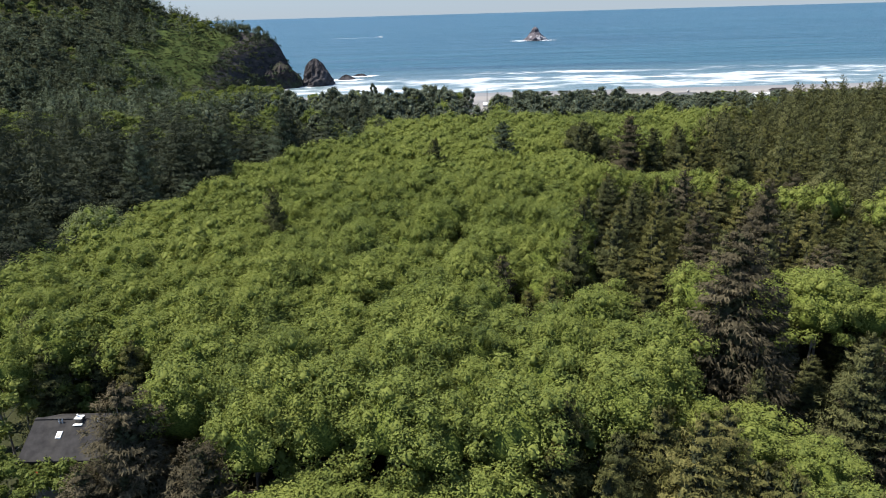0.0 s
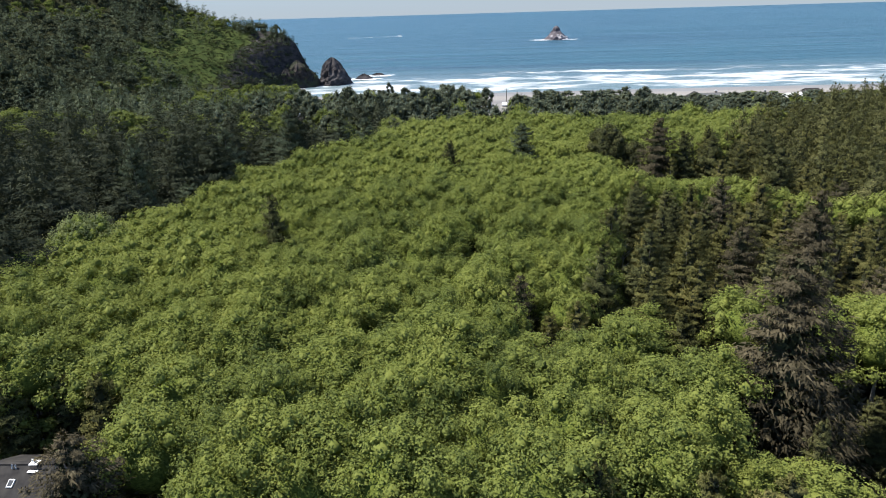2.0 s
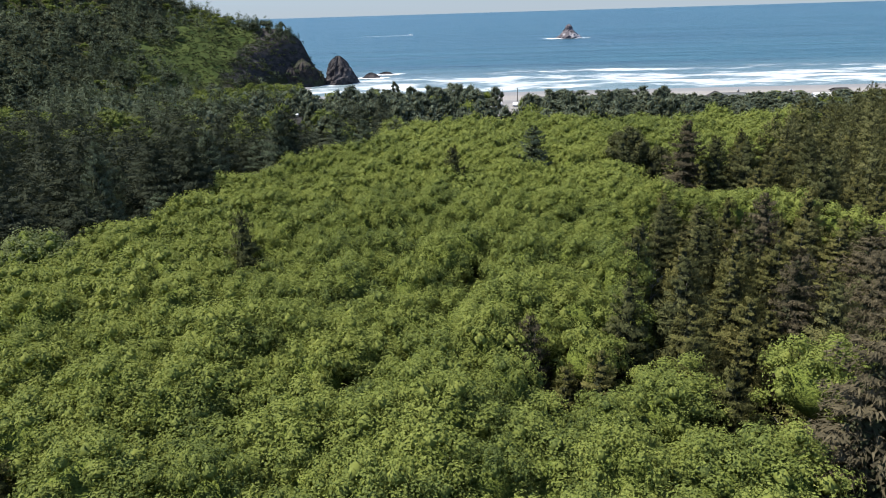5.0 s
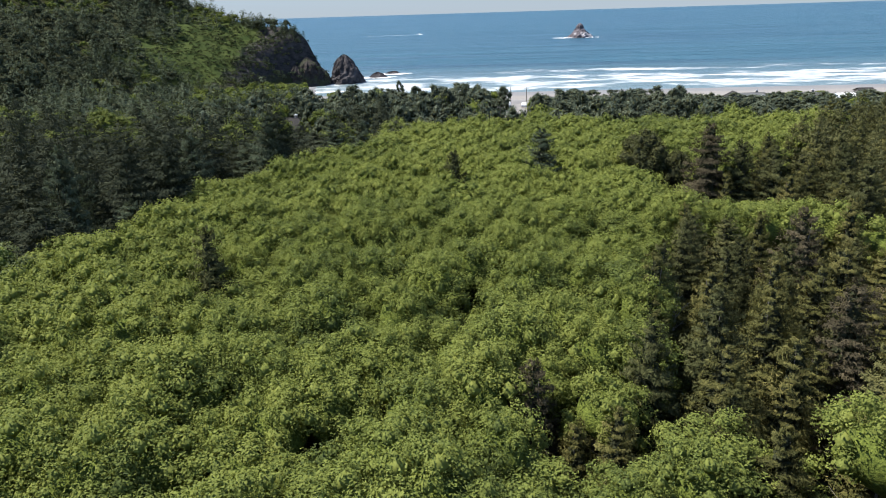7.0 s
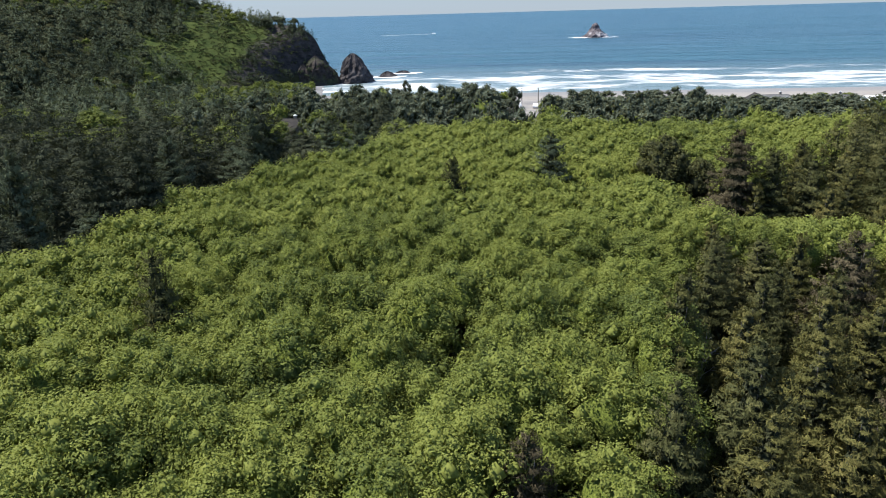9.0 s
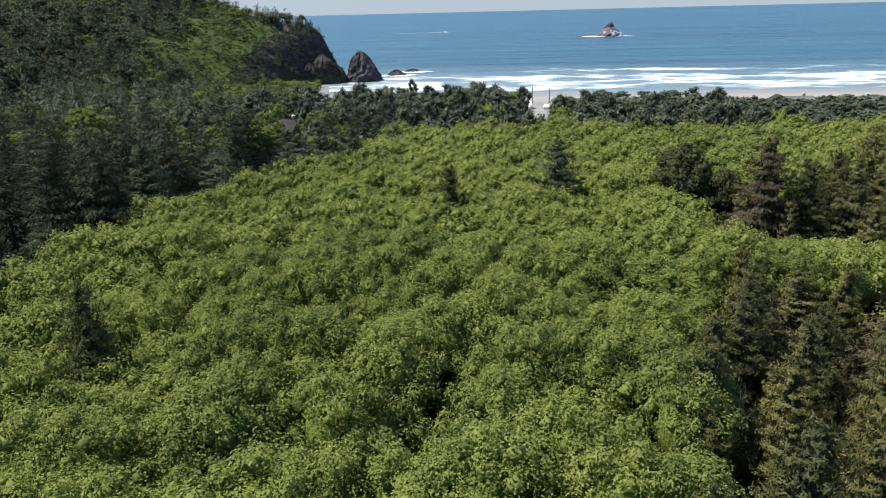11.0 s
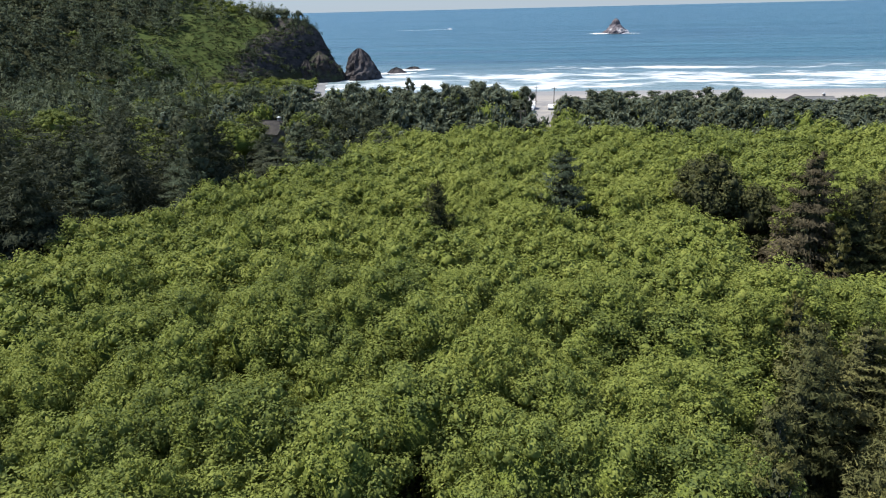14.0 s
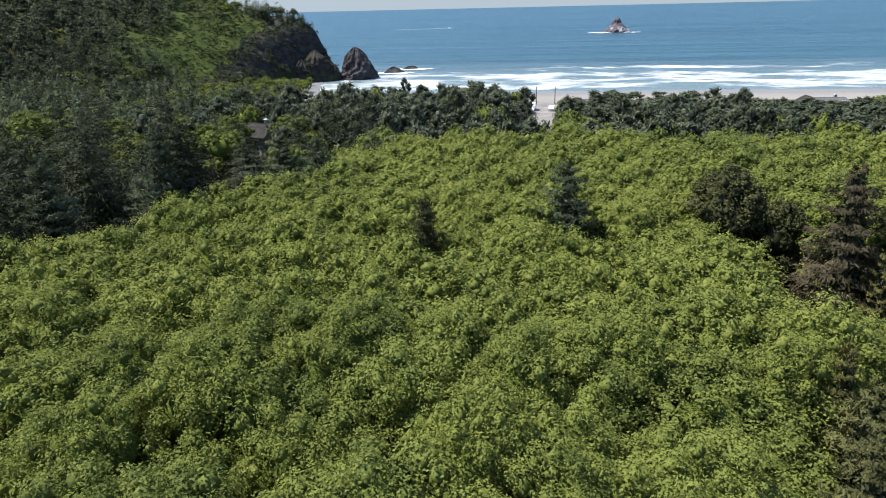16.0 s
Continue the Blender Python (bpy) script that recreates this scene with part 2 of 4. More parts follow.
def conifer(rng, height, radius, boughs, sprays, size, bare=0.08, power=0.8, heart=0.40, lift=1.0):
    """Crown of a spruce: boughs that are fans of needle sprays, rising (lift 1) or drooping in loose tiers (lift 0)."""
    k = np.arange(boughs)
    f = bare + (1 - bare) * (k + rng.uniform(0, 1, boughs)) / boughs
    f = 1 - (1 - f) ** 0.8
    levels = height / 0.9
    f = np.clip((np.round(f * levels) + rng.uniform(-0.3 - 0.4 * lift, 0.3 + 0.4 * lift, boughs)) / levels, 0.02, 0.99)
    ang = k * 2.39996 + rng.uniform(-0.5, 0.5, boughs)
    length = radius * np.maximum(1 - f, 0.015) ** power * rng.uniform(0.72, 1.12, boughs) + 0.15
    length *= 1 + 0.14 * np.sin(ang + rng.uniform(0, 6.28)) + 0.12 * np.sin(f * 14 + 2 * ang)
    rep = lambda v: np.repeat(v, sprays)
    f2, a2, l2 = rep(f), rep(ang), rep(length)
    m = len(f2)
    t = 1 - 0.70 * rng.uniform(0, 1, m) ** 1.5
    off = rng.uniform(-1, 1, m) * (0.62 * (1.12 - t) + 0.10)
    aa = a2 + off
    rise = (1 - lift) * (-0.34 * t + 0.20 * t * t + 0.16 * f2) + lift * ((-0.22 + 0.62 * f2) * t + 0.14 * t * t)
    p = np.stack([np.cos(aa) * l2 * t, np.sin(aa) * l2 * t, height * f2 + l2 * rise + rng.normal(0, 0.10, m) * size * 2], 1)
    fan = a2 + off * 1.7
    way = np.stack([np.cos(fan), np.sin(fan), rng.uniform(-0.55, 0.20, m) + 0.45 * f2 + lift * rng.uniform(0.4, 1.2, m)], 1)
    out_dir = np.stack([np.cos(aa), np.sin(aa), np.zeros(m)], 1)
    nn = unit(np.array([0, 0, 1.0 - 0.45 * lift]) + out_dir * rng.uniform(0.3, 1.0, (m, 1)) * (1 + 0.4 * lift) + rng.normal(size=(m, 3)) * 0.34)
    sc = size * rng.uniform(0.65, 1.35, m) * np.clip(l2 / radius + 0.5, 0.5, 1.1)
    out = [blades(p, nn, way, sc, sc * rng.uniform(0.15, 0.30, m))]
    inner = max(24, m // 5)      # blades in the painted shade colour round the stem, which close the crown
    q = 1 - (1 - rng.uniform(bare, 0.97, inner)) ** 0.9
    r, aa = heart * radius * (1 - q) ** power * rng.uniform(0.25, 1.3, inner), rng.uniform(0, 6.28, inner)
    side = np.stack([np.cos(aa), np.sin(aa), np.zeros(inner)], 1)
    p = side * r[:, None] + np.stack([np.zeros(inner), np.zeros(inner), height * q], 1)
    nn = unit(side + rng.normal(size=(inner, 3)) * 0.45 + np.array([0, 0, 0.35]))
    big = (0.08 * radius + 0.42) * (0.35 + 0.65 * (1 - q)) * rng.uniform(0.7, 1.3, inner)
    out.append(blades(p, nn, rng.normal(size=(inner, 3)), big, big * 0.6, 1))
    return joined(out)


def shore_pine(rng, height, radius, pads, sprays, size, plain=True):
    """Crown of a wind-shaped pine: flat pads of needles at the ends of limbs."""
    out = []
    bv, bq = (OCTA_V * 1.2, OCTA_Q) if plain else ball()
    for k in range(pads):
        f = (k + 0.5) / pads
        ang = k * 2.4 + rng.uniform(-0.6, 0.6)
        r = radius * (0.25 + 0.7 * math.sin(math.pi * min(f * 0.85 + 0.12, 1))) * rng.uniform(0.5, 1.0)
        z = height * (0.35 + 0.62 * f)
        rad = radius * rng.uniform(0.30, 0.48)
        c = np.array([math.cos(ang) * r, math.sin(ang) * r, z])
        sq = np.array([1, 1, 0.72])
        # core of the pad: shade between the needles, given as a dark colour
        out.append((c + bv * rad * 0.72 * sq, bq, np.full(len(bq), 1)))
        d = unit(rng.normal(size=(sprays, 3)) + np.array([0, 0, 0.35]))
        p = c + d * rad * rng.uniform(0.8, 1.15, (sprays, 1)) * sq
        nn = unit(d * 0.6 + rng.normal(size=(sprays, 3)) * 0.6 + np.array([0, 0, 0.4]))
        out.append(blades(p, nn, d + rng.normal(size=(sprays, 3)) * 0.4, size * rng.uniform(0.7, 1.3, sprays), size * rng.uniform(0.3, 0.6, sprays)))
    return joined(out)


def trunk_arrays(rng, height, r, limbs, reach, start=0.35):
    """Tapered trunk with a slight bend and rising limbs."""
    out, p = [], np.zeros(3)
    lean = rng.uniform(-0.05, 0.05, 2)
    pts = [np.array([lean[0] * h * h / height, lean[1] * h * h / height, h]) for h in np.linspace(-0.4, height * 0.93, 6)]
    for i in range(5):
        out.append(tube(pts[i], pts[i + 1], r * (1 - i / 5.4), r * (1 - (i + 1) / 5.4)))
    for k in range(limbs):
        f = start + (0.9 - start) * k / max(limbs - 1, 1)
        i = min(int(f * 5), 4)
        a = pts[i] + (pts[i + 1] - pts[i]) * (f * 5 - i)
        ang = k * 2.4 + rng.uniform(-0.4, 0.4)
        b = a + np.array([math.cos(ang), math.sin(ang), rng.uniform(0.5, 0.9)]) * reach * (1.1 - f * 0.6)
        out.append(tube(a, b, r * (0.5 - 0.35 * f), r * 0.08, 5))
    return joined(out)


# ---- lie of the land ----
def lerp(x, pts):
    return np.interp(x, [p[0] for p in pts], [p[1] for p in pts])


RIDGE = [(-900, 150), (-400, 122), (-260, 92), (-200, 64), (-172, 48), (-160, 45.5), (-148, 42), (-137, 38.5), (-131, 36), (-126, 34.5), (-118, 34), (-108, 32.5), (-96, 28), (-84, 22)]
RIDGE_Y = [(-900, 520), (-300, 470), (-140, 448), (-86, 436)]
FRONT = [(-900, 320), (-300, 260), (-200, 205), (-160, 150), (-140, 108), (-128, 92), (-116, 78), (-104, 60), (-86, 40)]
CLIFF = [(300, -92), (345, -104), (368, -110), (385, -112), (400, -110.5), (414, -107), (426, -102), (436, -96), (446, -93), (470, -96)]     # foot of the seaward cliff: y, x


def wobble(x, y, s, seed=0.0):
    return (np.sin(x * s + 1.3 + seed) * np.cos(y * s * 1.13 + 0.7 * seed) + 0.5 * np.sin(x * s * 2.3 - y * s * 1.9 + seed)
            + 0.3 * np.sin(x * s * 4.7 + y * s * 3.9 + 2 * seed)) / 1.8


def land(x, y):
    """Height of the ground."""
    x, y = np.asarray(x, float), np.asarray(y, float)
    out = y - 50 * np.clip((-84 - x) / 12, 0, 1) * np.clip((y - 290) / 60, 0, 1)      # the shore bends out to the headland
    z = lerp(out, [(-5000, 30), (-400, 6), (-60, 0), (305, 0), (322, -1.6), (345, -2.9), (374, -4.1), (420, -9), (600, -14), (5000, -14)])
    z = z + 0.35 * wobble(x, y, 0.05) * (y < 300)
    top, yc, w = lerp(x, RIDGE), lerp(x, RIDGE_Y), lerp(x, FRONT)
    d = yc - y
    s = np.where(d > 0, 1 - d / w, 1 + d / (30 + 0.30 * w))
    s = np.clip(s + 0.06 * wobble(x, y, 0.035, 2.0), 0, 1)
    hill = top * np.where(d > 0, s ** 0.92, s ** 0.6) * (1 + 0.06 * wobble(x, y, 0.06, 1.0))
    foot = lerp(y, CLIFF) + 1.8 * wobble(y, x * 0.4, 0.21, 2.0) + 0.9 * wobble(y, x, 0.55, 5.0)
    inland = np.clip((foot - x) / 27, 0, 1)
    face = lerp(inland, [(0, 0), (0.06, 0.14), (0.12, 0.30), (0.22, 0.46), (0.32, 0.66), (0.42, 0.84), (0.55, 0.96), (0.75, 1.0), (1, 1)])
    hill = hill * face
    crag = np.clip((inland - 0.02) / 0.1, 0, 1) * np.clip((0.62 - inland) / 0.2, 0, 1) * np.clip((y - 360) / 20, 0, 1)
    hill = hill + crag * (1.2 * wobble(x, y, 0.22, 3.0) + 0.8 * wobble(x, y, 0.6, 4.0))
    return np.maximum(z, z + hill)


def inside(x, y, poly):
    hit, j = False, len(poly) - 1
    for i in range(len(poly)):
        (xi, yi), (xj, yj) = poly[i], poly[j]
        if (yi > y) != (yj > y) and x < (xj - xi) * (y - yi) / (yj - yi) + xi:
            hit = not hit
        j = i
    return hit


def grid_lines(stops):
    """Coordinates of a grid: (start, step) pairs, ended by the last start."""
    out = []
    for (a0, st), (b0, _) in zip(stops, stops[1:]):
        out += list(np.arange(a0, b0 - 1e-6, st))
    return np.array(out + [stops[-1][0]])


def sheet(name, xs, ys, height, mats, smooth=True):
    gx, gy = np.meshgrid(xs, ys)
    v = np.stack([gx.ravel(), gy.ravel(), height(gx, gy).ravel()], 1)
    nx, ny = len(xs), len(ys)
    i = (np.arange(ny - 1)[:, None] * nx + np.arange(nx - 1)).ravel()
    return new(name, mesh_from(name, v, np.stack([i, i + 1, i + 1 + nx, i + nx], 1), mats, smooth=smooth))


# ground: litter under the trees, grass and bare rock on the headland, sand at the shore
gm, n, l, b = material("ground cover", 1.0)
b.inputs["Specular IOR Level"].default_value = 0.05
pos = world_pos(n)
sep = n.new("ShaderNodeSeparateXYZ")
l.new(pos, sep.inputs[0])
litter = mix_rgb(n, l, noise_node(n, l, pos, 0.5, 5.0), (0.018, 0.024, 0.010), (0.045, 0.045, 0.022))
grass = mix_rgb(n, l, ramp(n, l, noise_node(n, l, pos, 0.16, 6.0, 0.7), [(0.35, 0.0), (0.65, 1.0)]), (0.028, 0.044, 0.012), (0.062, 0.078, 0.022))
rock = mix_rgb(n, l, ramp(n, l, noise_node(n, l, stretch(n, l, pos, (1, 1, 2.2)), 0.22, 8.0, 0.7), [(0.35, 0.0), (0.65, 1.0)]), (0.016, 0.016, 0.017), (0.062, 0.057, 0.054))
sand = mix_rgb(n, l, noise_node(n, l, stretch(n, l, pos, (0.2, 1, 1)), 0.25, 5.0), (0.19, 0.178, 0.166), (0.25, 0.236, 0.22))
wet = mix_rgb(n, l, noise_node(n, l, stretch(n, l, pos, (0.1, 1, 1)), 0.3, 4.0), (0.145, 0.146, 0.15), (0.20, 0.20, 0.202))
nz = n.new("ShaderNodeSeparateXYZ")
l.new(n.new("ShaderNodeNewGeometry").outputs["Normal"], nz.inputs[0])
steep = math_node(n, l, "ADD", nz.outputs[2], math_node(n, l, "MULTIPLY", noise_node(n, l, pos, 0.12, 4.0), 0.3))
rocky = ramp(n, l, steep, [(0.84, 1.0), (0.93, 0.0)])
cliffs = math_node(n, l, "MULTIPLY_ADD", noise_node(n, l, pos, 0.07, 5.0, 0.65), 40.0, sep.outputs[0])
rocky = math_node(n, l, "MAXIMUM", rocky, ramp(n, l, math_node(n, l, "MULTIPLY_ADD", cliffs, 0.01, 1.6), [(0.48, 0.0), (0.53, 1.0)]))
high = ramp(n, l, math_node(n, l, "MULTIPLY", sep.outputs[2], 0.05), [(0.05, 0.0), (0.3, 1.0)])
patchy = noise_node(n, l, pos, 0.05, 4.0)
open_x = ramp(n, l, math_node(n, l, "MULTIPLY_ADD", math_node(n, l, "MULTIPLY_ADD", patchy, 30.0, sep.outputs[0]), 0.01, 2.0), [(0.36, 0.0), (0.44, 1.0)])
open_y = ramp(n, l, math_node(n, l, "MULTIPLY_ADD", math_node(n, l, "MULTIPLY_ADD", patchy, 30.0, sep.outputs[1]), 0.01, -3.0), [(0.48, 0.0), (0.58, 1.0)])
cover_col = mix_rgb(n, l, math_node(n, l, "MULTIPLY", open_x, open_y), litter, grass)
col = mix_rgb(n, l, high, litter, mix_rgb(n, l, rocky, cover_col, rock))
edge = math_node(n, l, "MULTIPLY_ADD", noise_node(n, l, pos, 0.08, 3.0), 12.0, sep.outputs[1])
shore = ramp(n, l, math_node(n, l, "MULTIPLY_ADD", edge, 0.01, -3.0), [(0.20, 0.0), (0.26, 1.0)])
low = ramp(n, l, math_node(n, l, "MULTIPLY_ADD", sep.outputs[2], -0.2, 0.0), [(0.20, 0.0), (0.28, 1.0)])
shore = math_node(n, l, "MULTIPLY", shore, low)
damp = ramp(n, l, math_node(n, l, "MULTIPLY_ADD", edge, 0.01, -3.0), [(0.50, 0.0), (0.62, 1.0)])
col = mix_rgb(n, l, shore, col, mix_rgb(n, l, damp, sand, wet))
l.new(col, b.inputs["Base Color"])
bump(n, l, b, noise_node(n, l, pos, 0.9, 8.0, 0.65), 0.7, 0.6)
ground = sheet("ground", grid_lines([(-4900, 500), (-900, 60), (-420, 12), (-240, 3), (-136, 1.0), (-86, 4), (-80, 6), (160, 40), (800, 410), (4900, 1)]),
               grid_lines([(-4900, 500), (-400, 40), (-40, 10), (220, 6), (300, 2.5), (360, 1.4), (460, 4), (500, 50), (700, 600), (4900, 1)]), land, [gm])
tagged(ground, "forest floor rising to a grassy rocky headland, with a pale sand beach", "ground", kind="structure")

# ---- sea ----
sm, n, l, b = material("sea water", 0.16)
pos = world_pos(n)
sep = n.new("ShaderNodeSeparateXYZ")
l.new(pos, sep.inputs[0])
long_pos = stretch(n, l, pos, (0.16, 1, 1))
deep = mix_rgb(n, l, ramp(n, l, noise_node(n, l, stretch(n, l, pos, (0.045, 1, 1)), 0.03, 7.0, 0.7), [(0.38, 0.0), (0.62, 1.0)]), (0.007, 0.038, 0.064), (0.024, 0.082, 0.110))
shallow = ramp(n, l, math_node(n, l, "MULTIPLY_ADD", sep.outputs[1], 0.004, -1.5), [(0.05, 1.0), (0.75, 0.0)])
water = mix_rgb(n, l, shallow, deep, (0.105, 0.152, 0.165))
wander = math_node(n, l, "MULTIPLY_ADD", noise_node(n, l, stretch(n, l, pos, (1, 0.25, 1)), 0.014, 3.0, 0.6), 44.0, -22.0)
jag = math_node(n, l, "MULTIPLY_ADD", noise_node(n, l, stretch(n, l, pos, (1, 0.3, 1)), 0.06, 4.0, 0.65), 16.0, -8.0)
yy = math_node(n, l, "ADD", math_node(n, l, "ADD", sep.outputs[1], wander), jag)
rightwards = math_node(n, l, "MULTIPLY_ADD", sep.outputs[0], 0.006, 0.45, clamp=True)
where = math_node(n, l, "MULTIPLY_ADD", yy, 1 / 160, -366 / 160)
band = ramp(n, l, where,
            [(0.0, 0.40), (0.05, 0.58), (0.12, 0.66), (0.16, 0.52), (0.21, 0.70), (0.27, 0.54), (0.32, 0.76), (0.36, 0.52), (0.42, 0.56),
             (0.48, 0.78), (0.52, 0.66), (0.58, 0.30), (0.66, 0.26), (0.73, 0.70), (0.77, 0.60), (0.84, 0.05), (1.0, 0.0)])
far_band = math_node(n, l, "MULTIPLY", band, rightwards)
near_mask = ramp(n, l, where, [(0.60, 1.0), (0.66, 0.0)])
dens = mix_rgb(n, l, near_mask, far_band, band)
breaks = noise_node(n, l, stretch(n, l, pos, (0.5, 1, 1)), 0.04, 6.0, 0.68)
lace = noise_node(n, l, stretch(n, l, pos, (0.4, 1, 1)), 0.11, 8.0, 0.76)
fade = ramp(n, l, where, [(0.05, 0.0), (0.11, 1.0), (0.84, 1.0), (0.92, 0.0)])
cover = math_node(n, l, "MULTIPLY_ADD", math_node(n, l, "SUBTRACT", breaks, 0.5), 3.0, dens)
cover = math_node(n, l, "MULTIPLY_ADD", math_node(n, l, "SUBTRACT", lace, 0.5), 2.6, cover)
cover = math_node(n, l, "MULTIPLY", cover, fade)
foam = math_node(n, l, "MULTIPLY", math_node(n, l, "SUBTRACT", cover, 0.43, clamp=True), 1.35, clamp=True)
streak = noise_node(n, l, stretch(n, l, pos, (0.06, 1, 1)), 0.02, 6.0, 0.7)
cap = math_node(n, l, "MULTIPLY", math_node(n, l, "SUBTRACT", streak, 0.70, clamp=True), 8.0, clamp=True)
foam = math_node(n, l, "MAXIMUM", foam, math_node(n, l, "MULTIPLY", cap, 0.5))
l.new(mix_rgb(n, l, foam, water, (0.74, 0.76, 0.77)), b.inputs["Base Color"])
l.new(math_node(n, l, "MULTIPLY_ADD", foam, 0.5, 0.34), b.inputs["Roughness"])
b.inputs["IOR"].default_value = 1.33
ruffle = ramp(n, l, noise_node(n, l, stretch(n, l, pos, (0.05, 1, 1)), 0.035, 8.0, 0.72), [(0.36, 0.75), (0.5, 0.42), (0.64, 0.12)])
l.new(ruffle, b.inputs["Specular IOR Level"])
swell = math_node(n, l, "MULTIPLY_ADD", noise_node(n, l, long_pos, 0.035, 3.0), 3.0, noise_node(n, l, stretch(n, l, pos, (0.3, 1, 1)), 0.25, 6.0, 0.65))
bump(n, l, b, swell, 1.0, 2.2)
SEA = -4.0


def sea_height(x, y):
    return SEA + 25.5 * np.clip((y - 1400) / 3500, 0, None) ** 2 + 0.25 * wobble(x * 0.25, y, 0.22) * np.clip((y - 372) / 30, 0, 1) * np.clip((900 - y) / 300, 0, 1)


sea = sheet("water", grid_lines([(-4900, 700), (-700, 60), (-100, 12), (260, 40), (700, 700), (4900, 1)]),
            grid_lines([(366, 3), (560, 12), (900, 100), (1400, 250), (4900, 1)]), sea_height, [sm])
tagged(sea, "blue ocean with lines of white surf at the beach", "sea", kind="structure")

# ---- woods ----
LEFT_EDGE = [(40, -70), (64, -52), (84, -50), (100, -48), (120, -40), (144, -30), (165, -24), (178, -15), (190, -10), (205, -5)]


def left_edge(y):
    return lerp(y, LEFT_EDGE)


GROUP = [(13, 68.5), (14, 73), (17.5, 86), (21, 97), (24, 104), (36, 107), (46, 104), (58, 93), (72, 82), (66, 58), (50, 60), (42, 63), (37, 67), (24, 67), (16, 65.5)]
RIGHT_WOOD = [(53, 148), (43, 134), (39, 122), (44, 114), (52, 107), (57, 98), (66, 88), (76, 80), (190, 80), (230, 150), (230, 232), (150, 228), (106, 214), (84, 190), (65, 166)]
NEAR_RIGHT = [(5, 42), (12, 45), (17, 43), (22, 41.5), (25, 36), (25, 24), (4, 24)]
FAR_RIGHT = [(29, 44), (31, 51), (44, 49), (60, 40), (60, 24), (27, 30)]
HOLLOW = [(19.5, 52), (21.5, 46.5), (27, 45), (31.5, 46.5), (33.5, 57), (29, 62), (21, 61)]      # bare shade round the great spruce
DIP = [(0.5, 82), (4.5, 82), (4.5, 87), (0.5, 87)]                 # a gap in the canopy
HOUSE = (-30.0, 47.4)
# other houses: x, y, width, depth, eaves, ridge, turn
COTTAGES = [(-58, 88, 9, 8, 5.2, 8.6, 20), (-66, 209, 9, 6, 2.6, 4.8, 12), (-74, 214, 8, 6, 2.4, 4.4, 12), (-53.5, 221, 6.4, 6, 4.9, 7.3, -20),
            (-2, 290, 9, 6, 2.8, 4.4, 4), (26.5, 284, 6, 6, 2.6, 3.8, 4), (-21, 276, 8, 7, 3.4, 5.4, -12), (-31, 252, 8, 6, 3.0, 4.6, 8),
            (95, 290, 4, 6, 1.8, 3.4, 0), (102.5, 293, 9, 7, 1.6, 2.6, 3), (117, 280, 8, 8, 2.4, 4.0, -4), (130.5, 281, 6, 6, 2.4, 3.4, 2), (138, 283, 4.5, 6, 3.8, 4.8, 0)]


def zone(x, y):
    if x < left_edge(y):
        return "spruce"
    if inside(x, y, HOLLOW) or inside(x, y, DIP):
        return "bare"
    for p in (GROUP, RIGHT_WOOD, NEAR_RIGHT, FAR_RIGHT):
        if inside(x, y, p):
            return "spruce"
    return "alder" if y < 187 else "shore"


def by_house(x, y, r=4.0, lane=2.0):
    """On a house's plot, or in the open strip before it."""
    if abs(x + 53.5 - (221 - y) * 0.37) < 3.2 and 178 < y < 221:      # garden before the cottage
        return True
    for j, (hx, hy, *_) in enumerate(COTTAGES[1:]):
        d = math.hypot(hx, hy - 30)
        ux, uy = -hx / d, (30 - hy) / d
        a, c = (x - hx) * ux + (y - hy) * uy, abs((x - hx) * uy - (y - hy) * ux)
        if math.hypot(x - hx, y - hy) < r or (0 < a < (9.0 if j < 2 else lane) and c < 2.6):
            return True
    return False


def in_sight(x, y, margin=8.0):
    return -0.72 * y - margin < x < 0.68 * y + margin


def tree_kind(name, label, category, trunk_mesh, crown_mesh, group):
    """One tree at the origin, to be copied: an empty with trunk and crown under it."""
    root = new(name)
    root.empty_display_size = 0.5
    tagged(root, label, category, group)
    part("trunk", trunk_mesh, root)
    part("crown", crown_mesh, root)
    return root


class Kind:
    """Several grown forms of one kind of tree."""

    def __init__(self, name, label, category, group, height, forms):
        self.roots, self.height = [], height
        for crown, trunk, mats in forms:
            v, q, m = crown
            cm = mesh_from(name + " crown", v, q, mats, m, None)
            v, q, m = trunk
            tm = mesh_from(name + " trunk", v, q, [BARK], m, True)
            self.roots.append(tree_kind(name, label, category, tm, cm, group))
        self.used = [False] * len(forms)

    def plant(self, i, x, y, height, spread=1.0, turn=0.0, label=""):
        """A tree of that height; spread widens or narrows it against the form as grown."""
        i %= len(self.roots)
        m = pose(x, y, float(land(x, y)) - 0.1, 0, 0, turn)
        if self.used[i]:
            ob = copy_thing(self.roots[i], m)
        else:
            ob, self.used[i] = self.roots[i], True
            ob.matrix_basis = m
        ob.scale = (spread, spread, height / self.height)
        if label:
            ob["label"] = label
        return ob

    def clear(self):
        for r, u in zip(self.roots, self.used):
            if not u:
                for o in (*r.children_recursive, r):
                    bpy.data.objects.remove(o)


